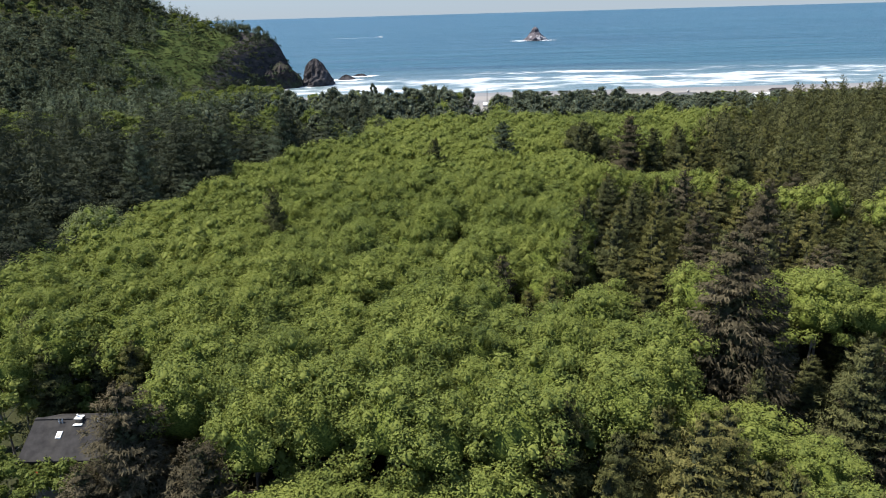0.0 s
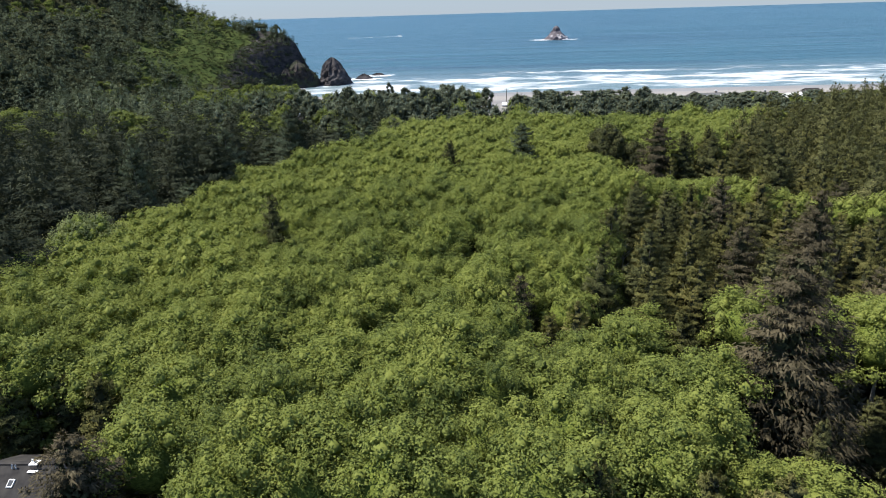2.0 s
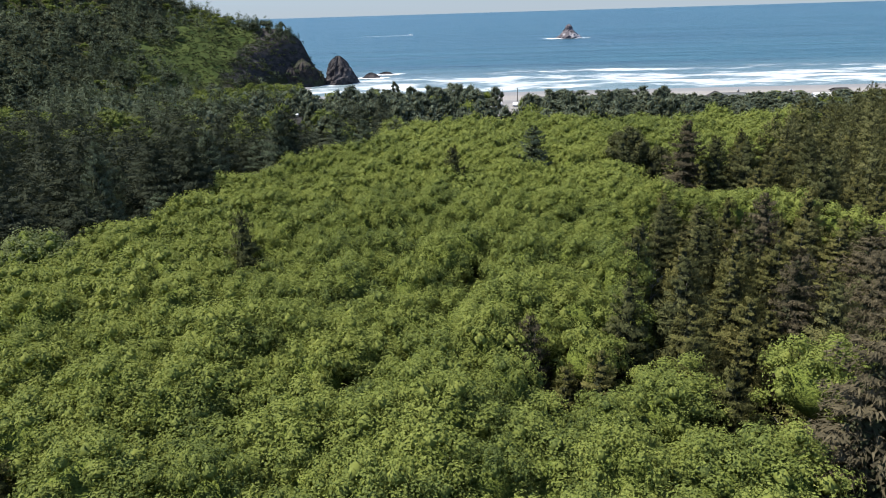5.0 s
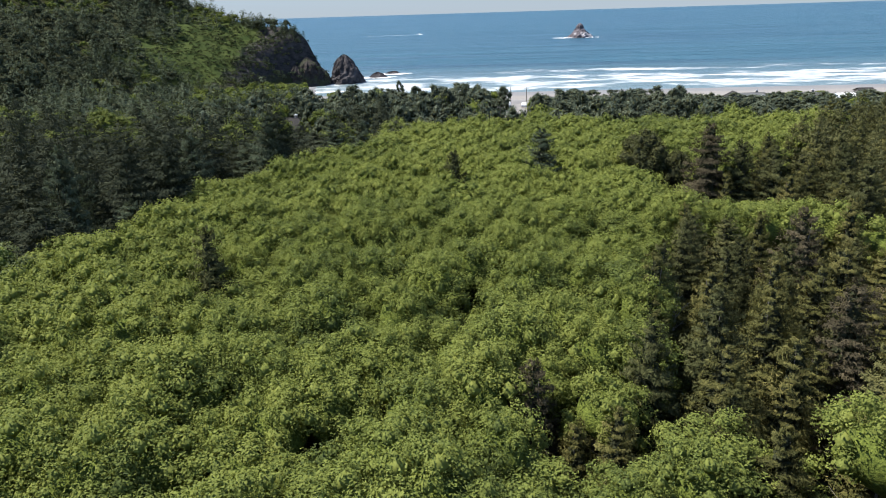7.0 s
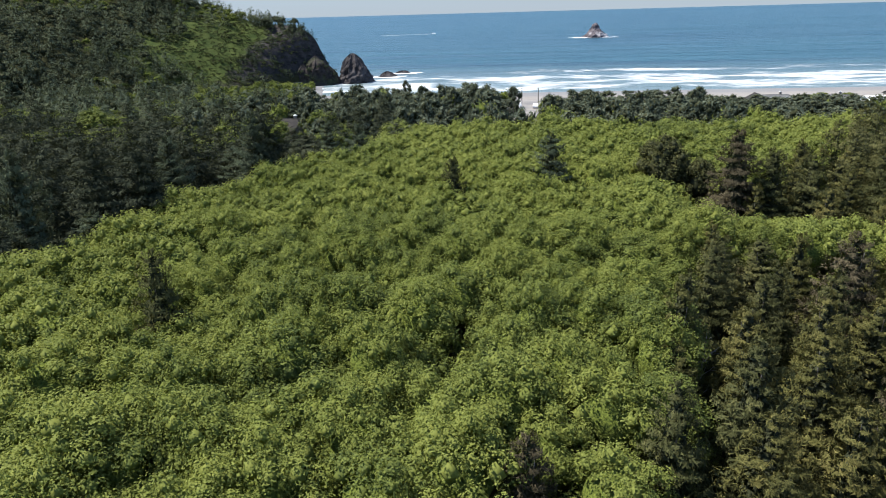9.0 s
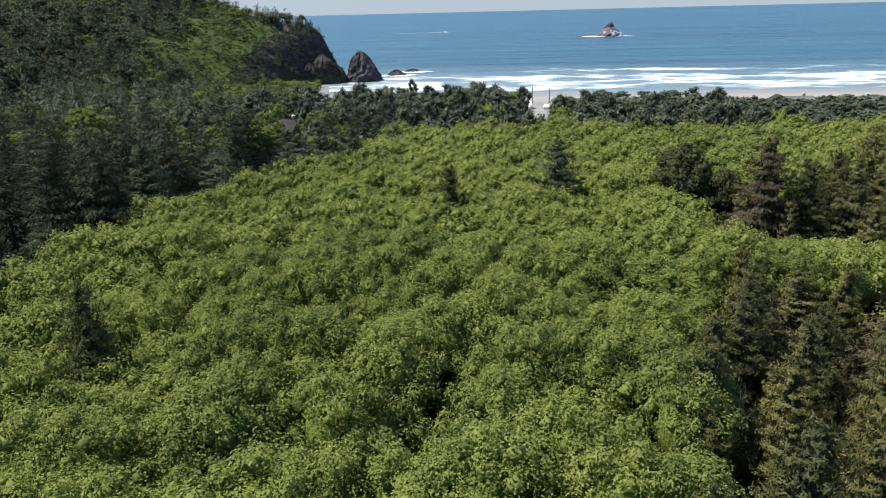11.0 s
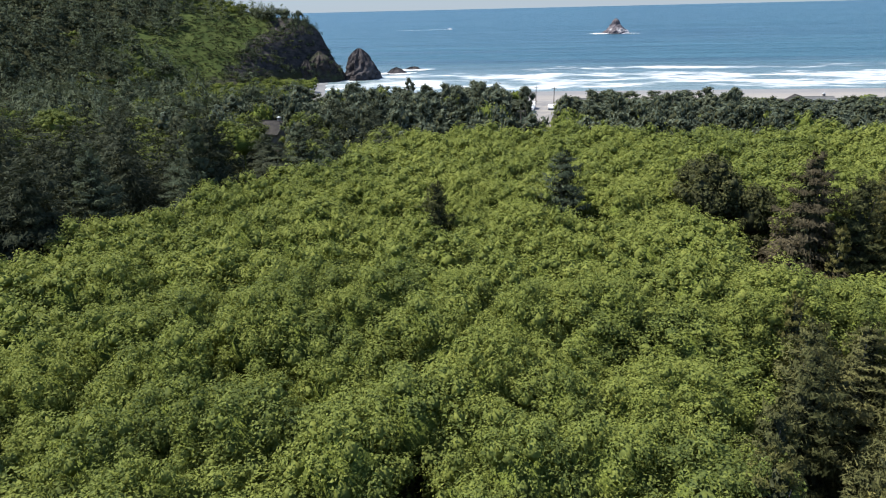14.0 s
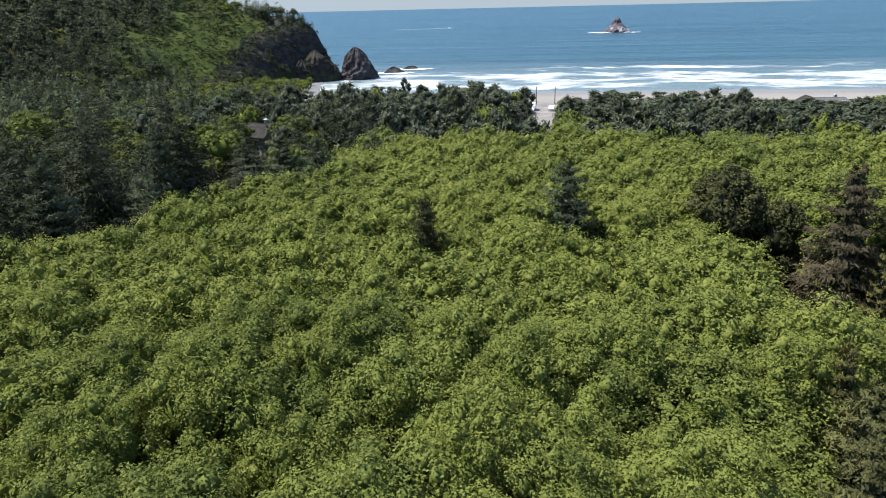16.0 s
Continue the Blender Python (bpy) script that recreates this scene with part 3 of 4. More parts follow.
rng = np.random.default_rng(7)
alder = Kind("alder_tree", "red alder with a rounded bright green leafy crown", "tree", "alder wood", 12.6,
             [(alder_crown(rng, 12.6, 3.2, 32, 250, 0.17, 0.05, 0.44, 0.52, 0), trunk_arrays(rng, 11.0, 0.17, 5, 2.6), [ALDER, LEAF_SHADE]) for _ in range(6)])
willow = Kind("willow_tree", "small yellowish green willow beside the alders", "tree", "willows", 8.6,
              [(broadleaf(rng, 8.6, 2.6, 12, 210, 0.30, 0.45), trunk_arrays(rng, 7.4, 0.13, 5, 2.0), [SHRUB, LEAF_SHADE]) for _ in range(2)])
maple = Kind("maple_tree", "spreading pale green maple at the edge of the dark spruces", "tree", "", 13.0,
             [(alder_crown(rng, 13.0, 4.6, 64, 110, 0.24), trunk_arrays(rng, 11.0, 0.24, 6, 3.2), [MAPLE, LEAF_SHADE])])
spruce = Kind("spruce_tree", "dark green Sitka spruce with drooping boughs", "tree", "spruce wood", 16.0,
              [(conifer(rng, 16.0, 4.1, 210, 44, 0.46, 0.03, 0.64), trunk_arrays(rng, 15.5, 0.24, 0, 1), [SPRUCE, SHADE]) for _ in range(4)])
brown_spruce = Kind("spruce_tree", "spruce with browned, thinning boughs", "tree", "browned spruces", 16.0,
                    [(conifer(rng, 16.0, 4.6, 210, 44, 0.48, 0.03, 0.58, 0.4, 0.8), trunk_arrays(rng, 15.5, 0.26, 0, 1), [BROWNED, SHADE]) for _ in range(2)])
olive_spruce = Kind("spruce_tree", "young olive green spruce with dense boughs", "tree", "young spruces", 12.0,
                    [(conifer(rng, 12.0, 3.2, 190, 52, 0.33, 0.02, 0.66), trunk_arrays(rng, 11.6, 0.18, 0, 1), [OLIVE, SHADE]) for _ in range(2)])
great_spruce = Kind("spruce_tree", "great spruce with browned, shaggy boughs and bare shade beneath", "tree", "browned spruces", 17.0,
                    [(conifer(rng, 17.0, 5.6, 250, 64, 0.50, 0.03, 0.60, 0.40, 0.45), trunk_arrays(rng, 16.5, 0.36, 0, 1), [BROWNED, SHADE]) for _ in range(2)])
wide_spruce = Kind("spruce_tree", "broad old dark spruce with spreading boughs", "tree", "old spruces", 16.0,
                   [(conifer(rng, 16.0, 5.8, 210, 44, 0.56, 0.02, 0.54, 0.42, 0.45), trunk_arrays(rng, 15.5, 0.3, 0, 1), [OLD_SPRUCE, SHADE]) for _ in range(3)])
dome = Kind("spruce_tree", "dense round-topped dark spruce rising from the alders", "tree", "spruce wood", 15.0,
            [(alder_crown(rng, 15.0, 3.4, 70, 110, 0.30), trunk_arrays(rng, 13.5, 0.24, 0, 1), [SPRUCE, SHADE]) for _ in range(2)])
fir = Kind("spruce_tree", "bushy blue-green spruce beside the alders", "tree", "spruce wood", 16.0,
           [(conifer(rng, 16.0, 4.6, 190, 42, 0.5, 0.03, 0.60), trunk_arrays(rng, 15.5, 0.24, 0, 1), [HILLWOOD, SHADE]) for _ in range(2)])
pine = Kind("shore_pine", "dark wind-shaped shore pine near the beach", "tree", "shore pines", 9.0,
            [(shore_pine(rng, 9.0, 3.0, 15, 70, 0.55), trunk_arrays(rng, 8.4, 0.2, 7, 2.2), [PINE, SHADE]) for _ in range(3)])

# single trees that stand out: kind, form, x, y, height, spread
MARKED = [
    (spruce, 0, -23.6, 87.6, 16.4, 1.0), (spruce, 1, -2.2, 130.5, 14.8, 1.0), (fir, 0, 11.9, 139.5, 16.3, 1.35), (fir, 1, -22.5, 163.5, 14.4, 1.15),
    (dome, 0, 28.6, 139.6, 15.4, 1.12), (dome, 1, 33.2, 137.6, 13.0, 0.75),
    (great_spruce, 0, 34.8, 127, 18.8, 1.0), (spruce, 1, 39.5, 127, 16.4, 1.35), (spruce, 2, 44, 126, 15.6, 1.25), (olive_spruce, 0, 36.5, 123.5, 12.5, 0.9),
    (great_spruce, 1, 25.8, 55.6, 20.4, 1.22), (olive_spruce, 0, 26, 106, 13.0, 0.8),
    (great_spruce, 0, -23.6, 41.2, 14.0, 1.0), (brown_spruce, 1, -17.5, 38.5, 11.0, 1.05), (brown_spruce, 0, -26.2, 39.0, 8.8, 0.9),
    (brown_spruce, 0, 6.0, 69.8, 12.4, 0.78), (olive_spruce, 1, 11.0, 65.8, 11.4, 0.9), (spruce, 2, 14.4, 72.6, 14.2, 0.9), (olive_spruce, 0, 8.6, 66.8, 9.6, 0.8),
    (spruce, 0, 20.4, 77.0, 14.8, 1.0), (brown_spruce, 1, 30.3, 77.0, 15.2, 0.9), (olive_spruce, 1, 24.8, 73.0, 12.8, 1.05), (olive_spruce, 0, 20.4, 64.0, 11.2, 1.1),
    (spruce, 3, 25.2, 101.0, 13.4, 1.05), (brown_spruce, 0, 34.6, 95.4, 15.2, 1.0), (spruce, 1, 28.5, 95.2, 12.4, 0.9), (great_spruce, 1, 38.0, 76.8, 18.6, 0.8),
    (spruce, 1, 24.9, 47.6, 10.6, 0.48), (spruce, 1, 33.0, 54.0, 5.0, 0.5), (spruce, 2, 35.0, 57.5, 6.0, 0.55), (spruce, 0, 30.0, 48.6, 4.6, 0.45), (spruce, 1, 34.5, 62, 6.0, 0.6),
    (fir, 0, -46.6, 137.5, 17.2, 1.15), (maple, 0, -51.0, 92.5, 13.4, 1.05),
    (spruce, 0, 37.5, 53.5, 7.0, 0.62), (spruce, 1, 39.5, 57.0, 8.0, 0.7), (olive_spruce, 0, 38.0, 50.0, 8.5, 0.8), (olive_spruce, 1, 41.5, 53.5, 9.0, 0.9),
    (olive_spruce, 1, 8.2, 41.5, 12.2, 1.15), (spruce, 0, 11.5, 39, 11.0, 0.75), (olive_spruce, 0, 15.0, 41.0, 11.6, 1.15), (olive_spruce, 1, 19.2, 40.0, 12.0, 1.3),
    (brown_spruce, 0, 35.2, 46.5, 13.2, 0.85),
    (olive_spruce, 0, -28.5, 53.0, 11.5, 1.15), (spruce, 2, -36.5, 53.5, 10.5, 0.8), (spruce, 1, -33.0, 55.5, 10.0, 0.75), (spruce, 3, -40, 58, 12.0, 0.85),
    (pine, 1, 8.3, 246, 11.8, 0.85), (pine, 2, -30.3, 290, 10.4, 0.7),
]
for k, (kind, i, x, y, h, spread) in enumerate(MARKED):
    kind.plant(i, x, y, h, spread, 40.0 * k)


def clear_of_marked(x, y, r):
    if math.hypot(x - 19.4, y - 84.5) < 2.2 or (74 < y < 85 and abs(x - 16 - (y - 72) * 0.32) < 0.9):      # the dead tree stands free
        return False
    return all((x - q[2]) ** 2 + (y - q[3]) ** 2 > (r * q[5] * (1.35 if q[0] is great_spruce else 1.5 if q[0] in (dome, fir) else 2.2 if q[0] is maple else 1.0)) ** 2
               and not (q[0] in (dome, fir, great_spruce) and 100 < q[3] and abs(x - q[2]) < 3.6 and (-13 if q[0] is great_spruce else -9) < y - q[3] < 0) for q in MARKED)


def spots(x0, x1, y0, y1, step, rng):
    """Jittered hexagonal planting grid."""
    row, y = 0, y0
    while y < y1:
        x = x0 + (step / 2 if row % 2 else 0)
        while x < x1:
            yield x + rng.uniform(-0.33, 0.33) * step, y + rng.uniform(-0.33, 0.33) * step
            x += step
        y += step * 0.87
        row += 1


rng = np.random.default_rng(11)
far_alders, far_spruces, far_olive, far_mixed, far_wide = [], [], [], [], []
for x, y in spots(-64, 96, 26, 190, 4.5, rng):
    sc, up, turn, form = rng.uniform(0.88, 1.28), rng.uniform(-0.13, 0.07), rng.uniform(0, 360), int(rng.integers(6))
    if zone(x, y) != "alder" or not clear_of_marked(x, y, 2.6) or not in_sight(x, y, 4) or by_house(x, y):
        continue
    if math.hypot(x - HOUSE[0], y - HOUSE[1]) < 8.5 or (x < -17 and y < 42):
        continue
    flat = 0.45 if y > 140 else 1.0
    h = 12.7 * (1 + up * flat) + 0.7 * flat * float(wobble(x, y, 0.11, 1.0)) - (0.5 if y > 140 else 0)
    if y < 40:
        h *= 0.70
    elif 19 < x < 36 and y < 47:
        h *= 0.74
    if 2 < x < 22 and 56 < y < 65.8:      # lower growth before the young spruces
        h *= 0.92
    if math.hypot(x - 33.5, y - 120) < 7.5:
        h *= 0.74
    if (abs(x - 3) < 32 and y < 112) or (abs(x) < 47 and y < 74):
        alder.plant(form, x, y, h, sc, turn)
    else:
        far_alders.append((x, y, sc, h / 12.6 / sc, radians(turn)))

for x, y in itertools.chain(spots(-160, 0, 26, 215, 8.2, rng), spots(0.1, 170, 26, 232, 5.3, rng)):
    h, sc, turn, form, dice = rng.uniform(11.0, 19.0), rng.uniform(0.8, 1.2), rng.uniform(0, 360), int(rng.integers(4)), rng.uniform()
    if zone(x, y) != "spruce" or not clear_of_marked(x, y, 2.8) or not in_sight(x, y) or by_house(x, y):
        continue
    if math.hypot(x - HOUSE[0], y - HOUSE[1]) < 8.5 or (y > 186 and -14 < x < 40):
        continue
    if x < 0 and (wobble(x, y, 0.09, 2.0) > 0.8 or (y > 172 and dice < 0.5)):
        far_mixed.append((x, y, sc * 1.15, 0.62 + 0.3 * dice, turn))
        continue
    if x < 0 and y > 150:
        h *= 0.8
    kind = spruce if x > 0 else wide_spruce
    if x < 0:
        h, sc = h * 1.08, sc * 1.18
    if x > 0:
        h = 3.7 + 0.56 * h + (1.9 if y > 115 else 0)
    if inside(x, y, NEAR_RIGHT) or (x > 0 and dice < 0.55):
        kind, sc = olive_spruce, sc * 1.1
    elif dice > (0.92 if x > 0 or y > 125 else 0.92):
        kind = brown_spruce
    elif x < 0 and y > 105 and dice < 0.35:
        kind = fir
    if x > left_edge(y) - 13 and y < 170 and x < 58:
        kind.plant(form, x, y, h, sc, turn)
    else:
        (far_wide if x < 0 else far_spruces if dice > 0.32 else far_olive).append((x, y, sc, h / 16.0 / sc, radians(turn)))


def scatter(name, forms, places, mats, label, category):
    """Many far trees, joined into one mesh."""
    chunks = []
    for k, (x, y, sc, tall, turn) in enumerate(places):
        v, q, m = forms[k % len(forms)]
        c, s = math.cos(turn), math.sin(turn)
        w = np.stack([(v[:, 0] * c - v[:, 1] * s) * sc + x, (v[:, 0] * s + v[:, 1] * c) * sc + y, v[:, 2] * sc * tall + float(land(x, y)) - 0.2], 1)
        chunks.append((w, q, m))
    v, q, m = joined(chunks)
    ob = new(name, mesh_from(name, v, q, mats, m, None))
    return tagged(ob, label, category, kind="stuff")


def with_trunk(crown, stem):
    return joined([crown, (stem[0], stem[1], np.full(len(stem[1]), 1))])


rng = np.random.default_rng(21)
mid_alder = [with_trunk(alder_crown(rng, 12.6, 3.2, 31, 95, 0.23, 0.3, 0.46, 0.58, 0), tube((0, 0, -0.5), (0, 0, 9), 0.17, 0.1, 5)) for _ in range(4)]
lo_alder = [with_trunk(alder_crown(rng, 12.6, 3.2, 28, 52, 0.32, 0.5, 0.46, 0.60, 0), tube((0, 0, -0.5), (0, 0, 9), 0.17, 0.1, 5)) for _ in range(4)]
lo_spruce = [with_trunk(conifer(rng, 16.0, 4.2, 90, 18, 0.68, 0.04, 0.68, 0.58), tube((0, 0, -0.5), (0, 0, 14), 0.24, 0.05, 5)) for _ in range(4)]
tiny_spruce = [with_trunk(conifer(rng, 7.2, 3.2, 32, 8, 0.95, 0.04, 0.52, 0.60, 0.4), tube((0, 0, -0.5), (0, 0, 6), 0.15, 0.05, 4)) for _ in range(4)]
tiny_broad = [alder_crown(rng, 5.0, 2.6, 16, 17, 0.50) for _ in range(4)]
scatter("alder_wood", mid_alder, [p for p in far_alders if p[1] < 148 and p[0] > -50], [ALDER, LEAF_SHADE], "closed bright green alder canopy", "trees")
scatter("alder_wood", lo_alder, [p for p in far_alders if not (p[1] < 148 and p[0] > -50)], [ALDER, LEAF_SHADE], "dense bright green alder canopy in the distance", "trees")
lo_wide = [with_trunk(conifer(rng, 16.0, 5.8, 110, 19, 0.74, 0.03, 0.54, 0.58, 0.4), tube((0, 0, -0.5), (0, 0, 14), 0.3, 0.05, 5)) for _ in range(5)]
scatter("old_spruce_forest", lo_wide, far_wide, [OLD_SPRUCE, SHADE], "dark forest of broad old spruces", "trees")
scatter("mixed_wood", lo_alder, far_mixed, [SHRUB, LEAF_SHADE], "greyish green broad-leaved trees among the spruces", "trees")
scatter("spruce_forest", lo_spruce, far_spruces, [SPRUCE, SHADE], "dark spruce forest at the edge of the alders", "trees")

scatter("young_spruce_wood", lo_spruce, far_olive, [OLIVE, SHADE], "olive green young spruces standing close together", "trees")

# headland woods: spruces, wind-pruned dark thickets and light shrubs
hill_spruce, hill_dark, hill_light = [], [], []


def on_hill(x, y):
    """Ground of the headland woods: its height and slope, or None."""
    if not in_sight(x, y) or by_house(x, y) or x > left_edge(min(y, 205)) - 3 - max(0, y - 260) * 0.45 or y > float(lerp(x, RIDGE_Y)) + 8:
        return None
    z = float(land(x, y))
    slope = math.hypot(float(land(x + 3, y)) - float(land(x - 3, y)), float(land(x, y + 3)) - float(land(x, y - 3))) / 6
    return z, slope


def on_meadow(x, y):
    edge = 5 * float(wobble(x, y, 0.12, 3.0))
    return x < -112 + edge and 352 < y < 436 and -168 + edge < x - 0.22 * (y - 352) and x - 0.10 * (y - 352) < -115 + edge


for x, y in spots(-330, -70, 212, 300, 5.6, rng):
    sc, tall, turn, dice = rng.uniform(0.8, 1.3), rng.uniform(0.85, 1.2), rng.uniform(0, 6.28), rng.uniform()
    if on_hill(x, y) is None:
        continue
    if float(wobble(x, y, 0.045, 5.0)) + (0.3 if 228 < y < 265 else 0) > 0.16:
        hill_light.append((x, y, sc * 1.05, tall, turn))
    elif dice < 0.25:
        hill_dark.append((x, y, sc * 1.15, tall * 1.2, turn))
    else:
        hill_spruce.append((x, y, sc * 1.35, tall * 1.0, turn))
for x, y in spots(-330, -84, 300, 462, 5.2, rng):
    sc, tall, turn, dice = rng.uniform(0.6, 1.15), rng.uniform(0.8, 1.25), rng.uniform(0, 6.28), rng.uniform()
    spot = on_hill(x, y)
    if spot is None or spot[1] > 1.25 or (spot[0] < -3.2) or on_meadow(x, y):
        continue
    if spot[1] > 1.0 or (x > -116 and y > 400):      # scrub clinging to the cliff
        if spot[0] > 16 and dice > 0.35:
            hill_spruce.append((x, y, sc * 0.62, tall * 1.1, turn))
        elif dice < 0.8:
            hill_dark.append((x, y, sc * 0.62, tall, turn))
    elif spot[0] < 3 and x > -128:
        hill_light.append((x, y, sc * 0.8, tall, turn))
    elif float(wobble(x, y, 0.05, 5.0)) > 0.42:
        hill_light.append((x, y, sc * 0.85, tall, turn))
    elif dice < 0.4:
        hill_dark.append((x, y, sc * 1.1, tall * 1.1, turn))
    else:
        hill_spruce.append((x, y, sc * 1.35, tall * 0.85, turn))
bush = [broadleaf(rng, 1.5, 1.6, 4, 22, 0.42, 0.3, True) for _ in range(4)]
low_bushes = []
for x, y in spots(-180, -110, 333, 434, 2.6, rng):
    if on_meadow(x, y) and rng.uniform() < 0.75:
        low_bushes.append((x, y, rng.uniform(0.35, 1.0) + 0.9 * rng.uniform() ** 5, rng.uniform(0.7, 1.2), rng.uniform(0, 6.28)))
for k, x in enumerate(np.arange(-176, -105, 1.7)):
    tall = float(lerp(x, [(-176, 0.8), (-152, 0.65), (-141, 0.75), (-137, 1.15), (-130, 1.15), (-128, 0.4), (-122, 0.45), (-116, 0.55), (-106, 0.35)])) * rng.uniform(0.7, 1.2)
    y = float(lerp(x, RIDGE_Y)) - rng.uniform(0, 9)
    hill_spruce.append((x + rng.uniform(-0.8, 0.8), y, 0.35 + 0.42 * tall, tall / (0.35 + 0.42 * tall), rng.uniform(0, 6.28)))
cliff_bushes = []
for x, y in spots(-130, -90, 366, 448, 2.1, rng):
    inland = (float(lerp(y, CLIFF)) - x) / 27
    if 0.12 < inland < 0.85 and rng.uniform() < 0.35 + 0.5 * float(wobble(x, y, 0.2, 7.0)) + 0.35 * inland:
        cliff_bushes.append((x, y, rng.uniform(0.5, 1.2), rng.uniform(0.9, 1.6), rng.uniform(0, 6.28)))
        if rng.uniform() < 0.22:
            hill_spruce.append((x, y, rng.uniform(0.3, 0.55), rng.uniform(1.0, 1.6), rng.uniform(0, 6.28)))
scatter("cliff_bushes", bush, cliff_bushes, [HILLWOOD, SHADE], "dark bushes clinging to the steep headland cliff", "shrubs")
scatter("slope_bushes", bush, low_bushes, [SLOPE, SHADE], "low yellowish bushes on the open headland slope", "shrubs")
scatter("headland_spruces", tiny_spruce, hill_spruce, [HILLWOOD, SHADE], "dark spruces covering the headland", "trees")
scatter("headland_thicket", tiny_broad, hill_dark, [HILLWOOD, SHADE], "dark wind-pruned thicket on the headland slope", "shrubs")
scatter("headland_shrubs", tiny_broad, hill_light, [SHRUB, LEAF_SHADE], "light green shrubs among the headland spruces", "shrubs")

# belt of pines and shrubs before the beach


def road_x(y):
    return 11.4 + (y - 250) * 0.085


belt, far_pines = [], []
for x, y in spots(-80, 205, 192, 306, 6.0, rng):
    sc, tall, turn, dice, form = rng.uniform(0.75, 1.35), rng.uniform(0.72, 1.14), rng.uniform(0, 360), rng.uniform(), int(rng.integers(3))
    if not in_sight(x, y) or (abs(x - road_x(y)) < 6.9 and y > 205) or not clear_of_marked(x, y, 3.0) or by_house(x, y, 4.0, 1.5):
        continue
    if x < left_edge(min(y, 205)) - 3 - max(0, y - 260) * 0.45 and x < -20 and y > 212 and x < -70:
        continue
    if inside(x, y, RIGHT_WOOD):
        continue
    green = float(wobble(x, y, 0.085, 6.0)) > (0.40 if x < 12 else 0.0 if y < 232 else 0.75) or dice < 0.08
    if y > 284:      # last low scrub before the sand
        if dice < 0.5:
            belt.append((x, y, sc * 0.8, 0.5, radians(turn)))
        continue
    if x > 12:
        h = lerp(y, [(190, 9.6), (215, 9.8), (240, 8.4), (262, 6.9), (290, 4.6)]) + 13.0 * (tall - 0.95) - (2.6 if x > 70 else 0)
    else:
        h = lerp(y, [(190, 10.0), (230, 10.2), (255, 9.6), (285, 7.0)]) + 16.0 * (tall - 0.96)
    if green:
        belt.append((x, y, sc * 1.1, (h - (2.2 if x > 12 and y < 232 else 1.2)) / 5.5 / sc, radians(turn)))
    elif -48 < x < 70 and y > 240:
        pine.plant(form, x, y, float(h), sc, turn)
    else:
        far_pines.append((x, y, sc, float(h) / 8.0 / sc, radians(turn)))
scatter("shore_shrubs", tiny_broad, belt, [SHRUB, LEAF_SHADE], "low green shrubs behind the beach pines", "shrubs")
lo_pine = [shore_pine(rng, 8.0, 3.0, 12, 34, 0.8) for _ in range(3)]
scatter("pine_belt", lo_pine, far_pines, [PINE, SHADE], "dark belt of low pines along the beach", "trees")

# young trees and willows round the house and under the wood's edge
for k, (x, y, h, sp) in enumerate([(-39, 50, 9, 1.1), (-41, 45, 8, 1.0), (-38.5, 55, 10, 1.1), (-33, 56, 9.5, 1.1), (-28, 57, 10, 1.0), (-24, 53, 10.5, 1.1), (-22, 47, 9, 1.0),
                                   (-37, 43.5, 6.6, 1.0), (-34.8, 43.0, 6.4, 0.85), (-32.0, 42.7, 6.0, 0.8), (-29.5, 42.6, 6.2, 0.8), (-27.0, 43.0, 6.4, 0.8), (-33, 39.5, 5.2, 0.9),
                                   (-30, 39, 5.0, 0.9), (-37, 39.5, 5.5, 0.9), (-12, 33, 7.5, 1.1), (-8, 30, 6.5, 1.0), (-44, 56, 9.5, 1.1)]):
    willow.plant(k, x, y, h, sp, 70.0 * k)
for k in (alder, willow, maple, spruce, wide_spruce, great_spruce, dome, fir, brown_spruce, olive_spruce, pine):
    k.clear()

# ---- rocks in the sea ----
ROCK = mottled("wet dark rock", (0.016, 0.015, 0.017), (0.052, 0.046, 0.047), 0.25, 0.9, 0.6, 1.2, (0.080, 0.074, 0.074), 0.12, 0.2)
PALE_ROCK = mottled("guano-streaked rock", (0.046, 0.040, 0.046), (0.125, 0.108, 0.118), 0.2, 0.9, 0.4, 1.0, (0.42, 0.41, 0.42), 0.10)
FOAM = mottled("foam", (0.70, 0.72, 0.72), (0.85, 0.86, 0.86), 0.4, 0.8, 0.8, 0.1)


def rock(name, x, y, profile, sx, sy, seed, mat, label):
    """A crag: rings from a profile of (height, radius), broken by noise."""
    seg, zs = 44, np.linspace(0, 1, 30)
    ang = np.linspace(0, 2 * np.pi, seg, endpoint=False)
    v = []
    for f in zs:
        h = profile[0][0] + (profile[-1][0] - profile[0][0]) * f
        r = lerp(h, profile)
        for a0 in ang:
            p = Vector((math.cos(a0) * 2 + seed, math.sin(a0) * 2, h * 0.12))
            k = 1 + 0.30 * noise.fractal(p, 1.0, 2.0, 5) + 0.14 * noise.fractal(p * 3.1, 1.0, 2.0, 3)
            v.append((math.cos(a0) * r * k * sx, math.sin(a0) * r * k * sy, h + 0.8 * noise.noise(p * 2.3) * (0.2 < f < 0.97)))
    q = [(i * seg + j, i * seg + (j + 1) % seg, (i + 1) * seg + (j + 1) % seg, (i + 1) * seg + j) for i in range(len(zs) - 1) for j in range(seg)]
    ob = new(name, mesh_from(name, v, q, [mat]))
    ob.location = (x, y, SEA)
    return tagged(ob, label, "rock")


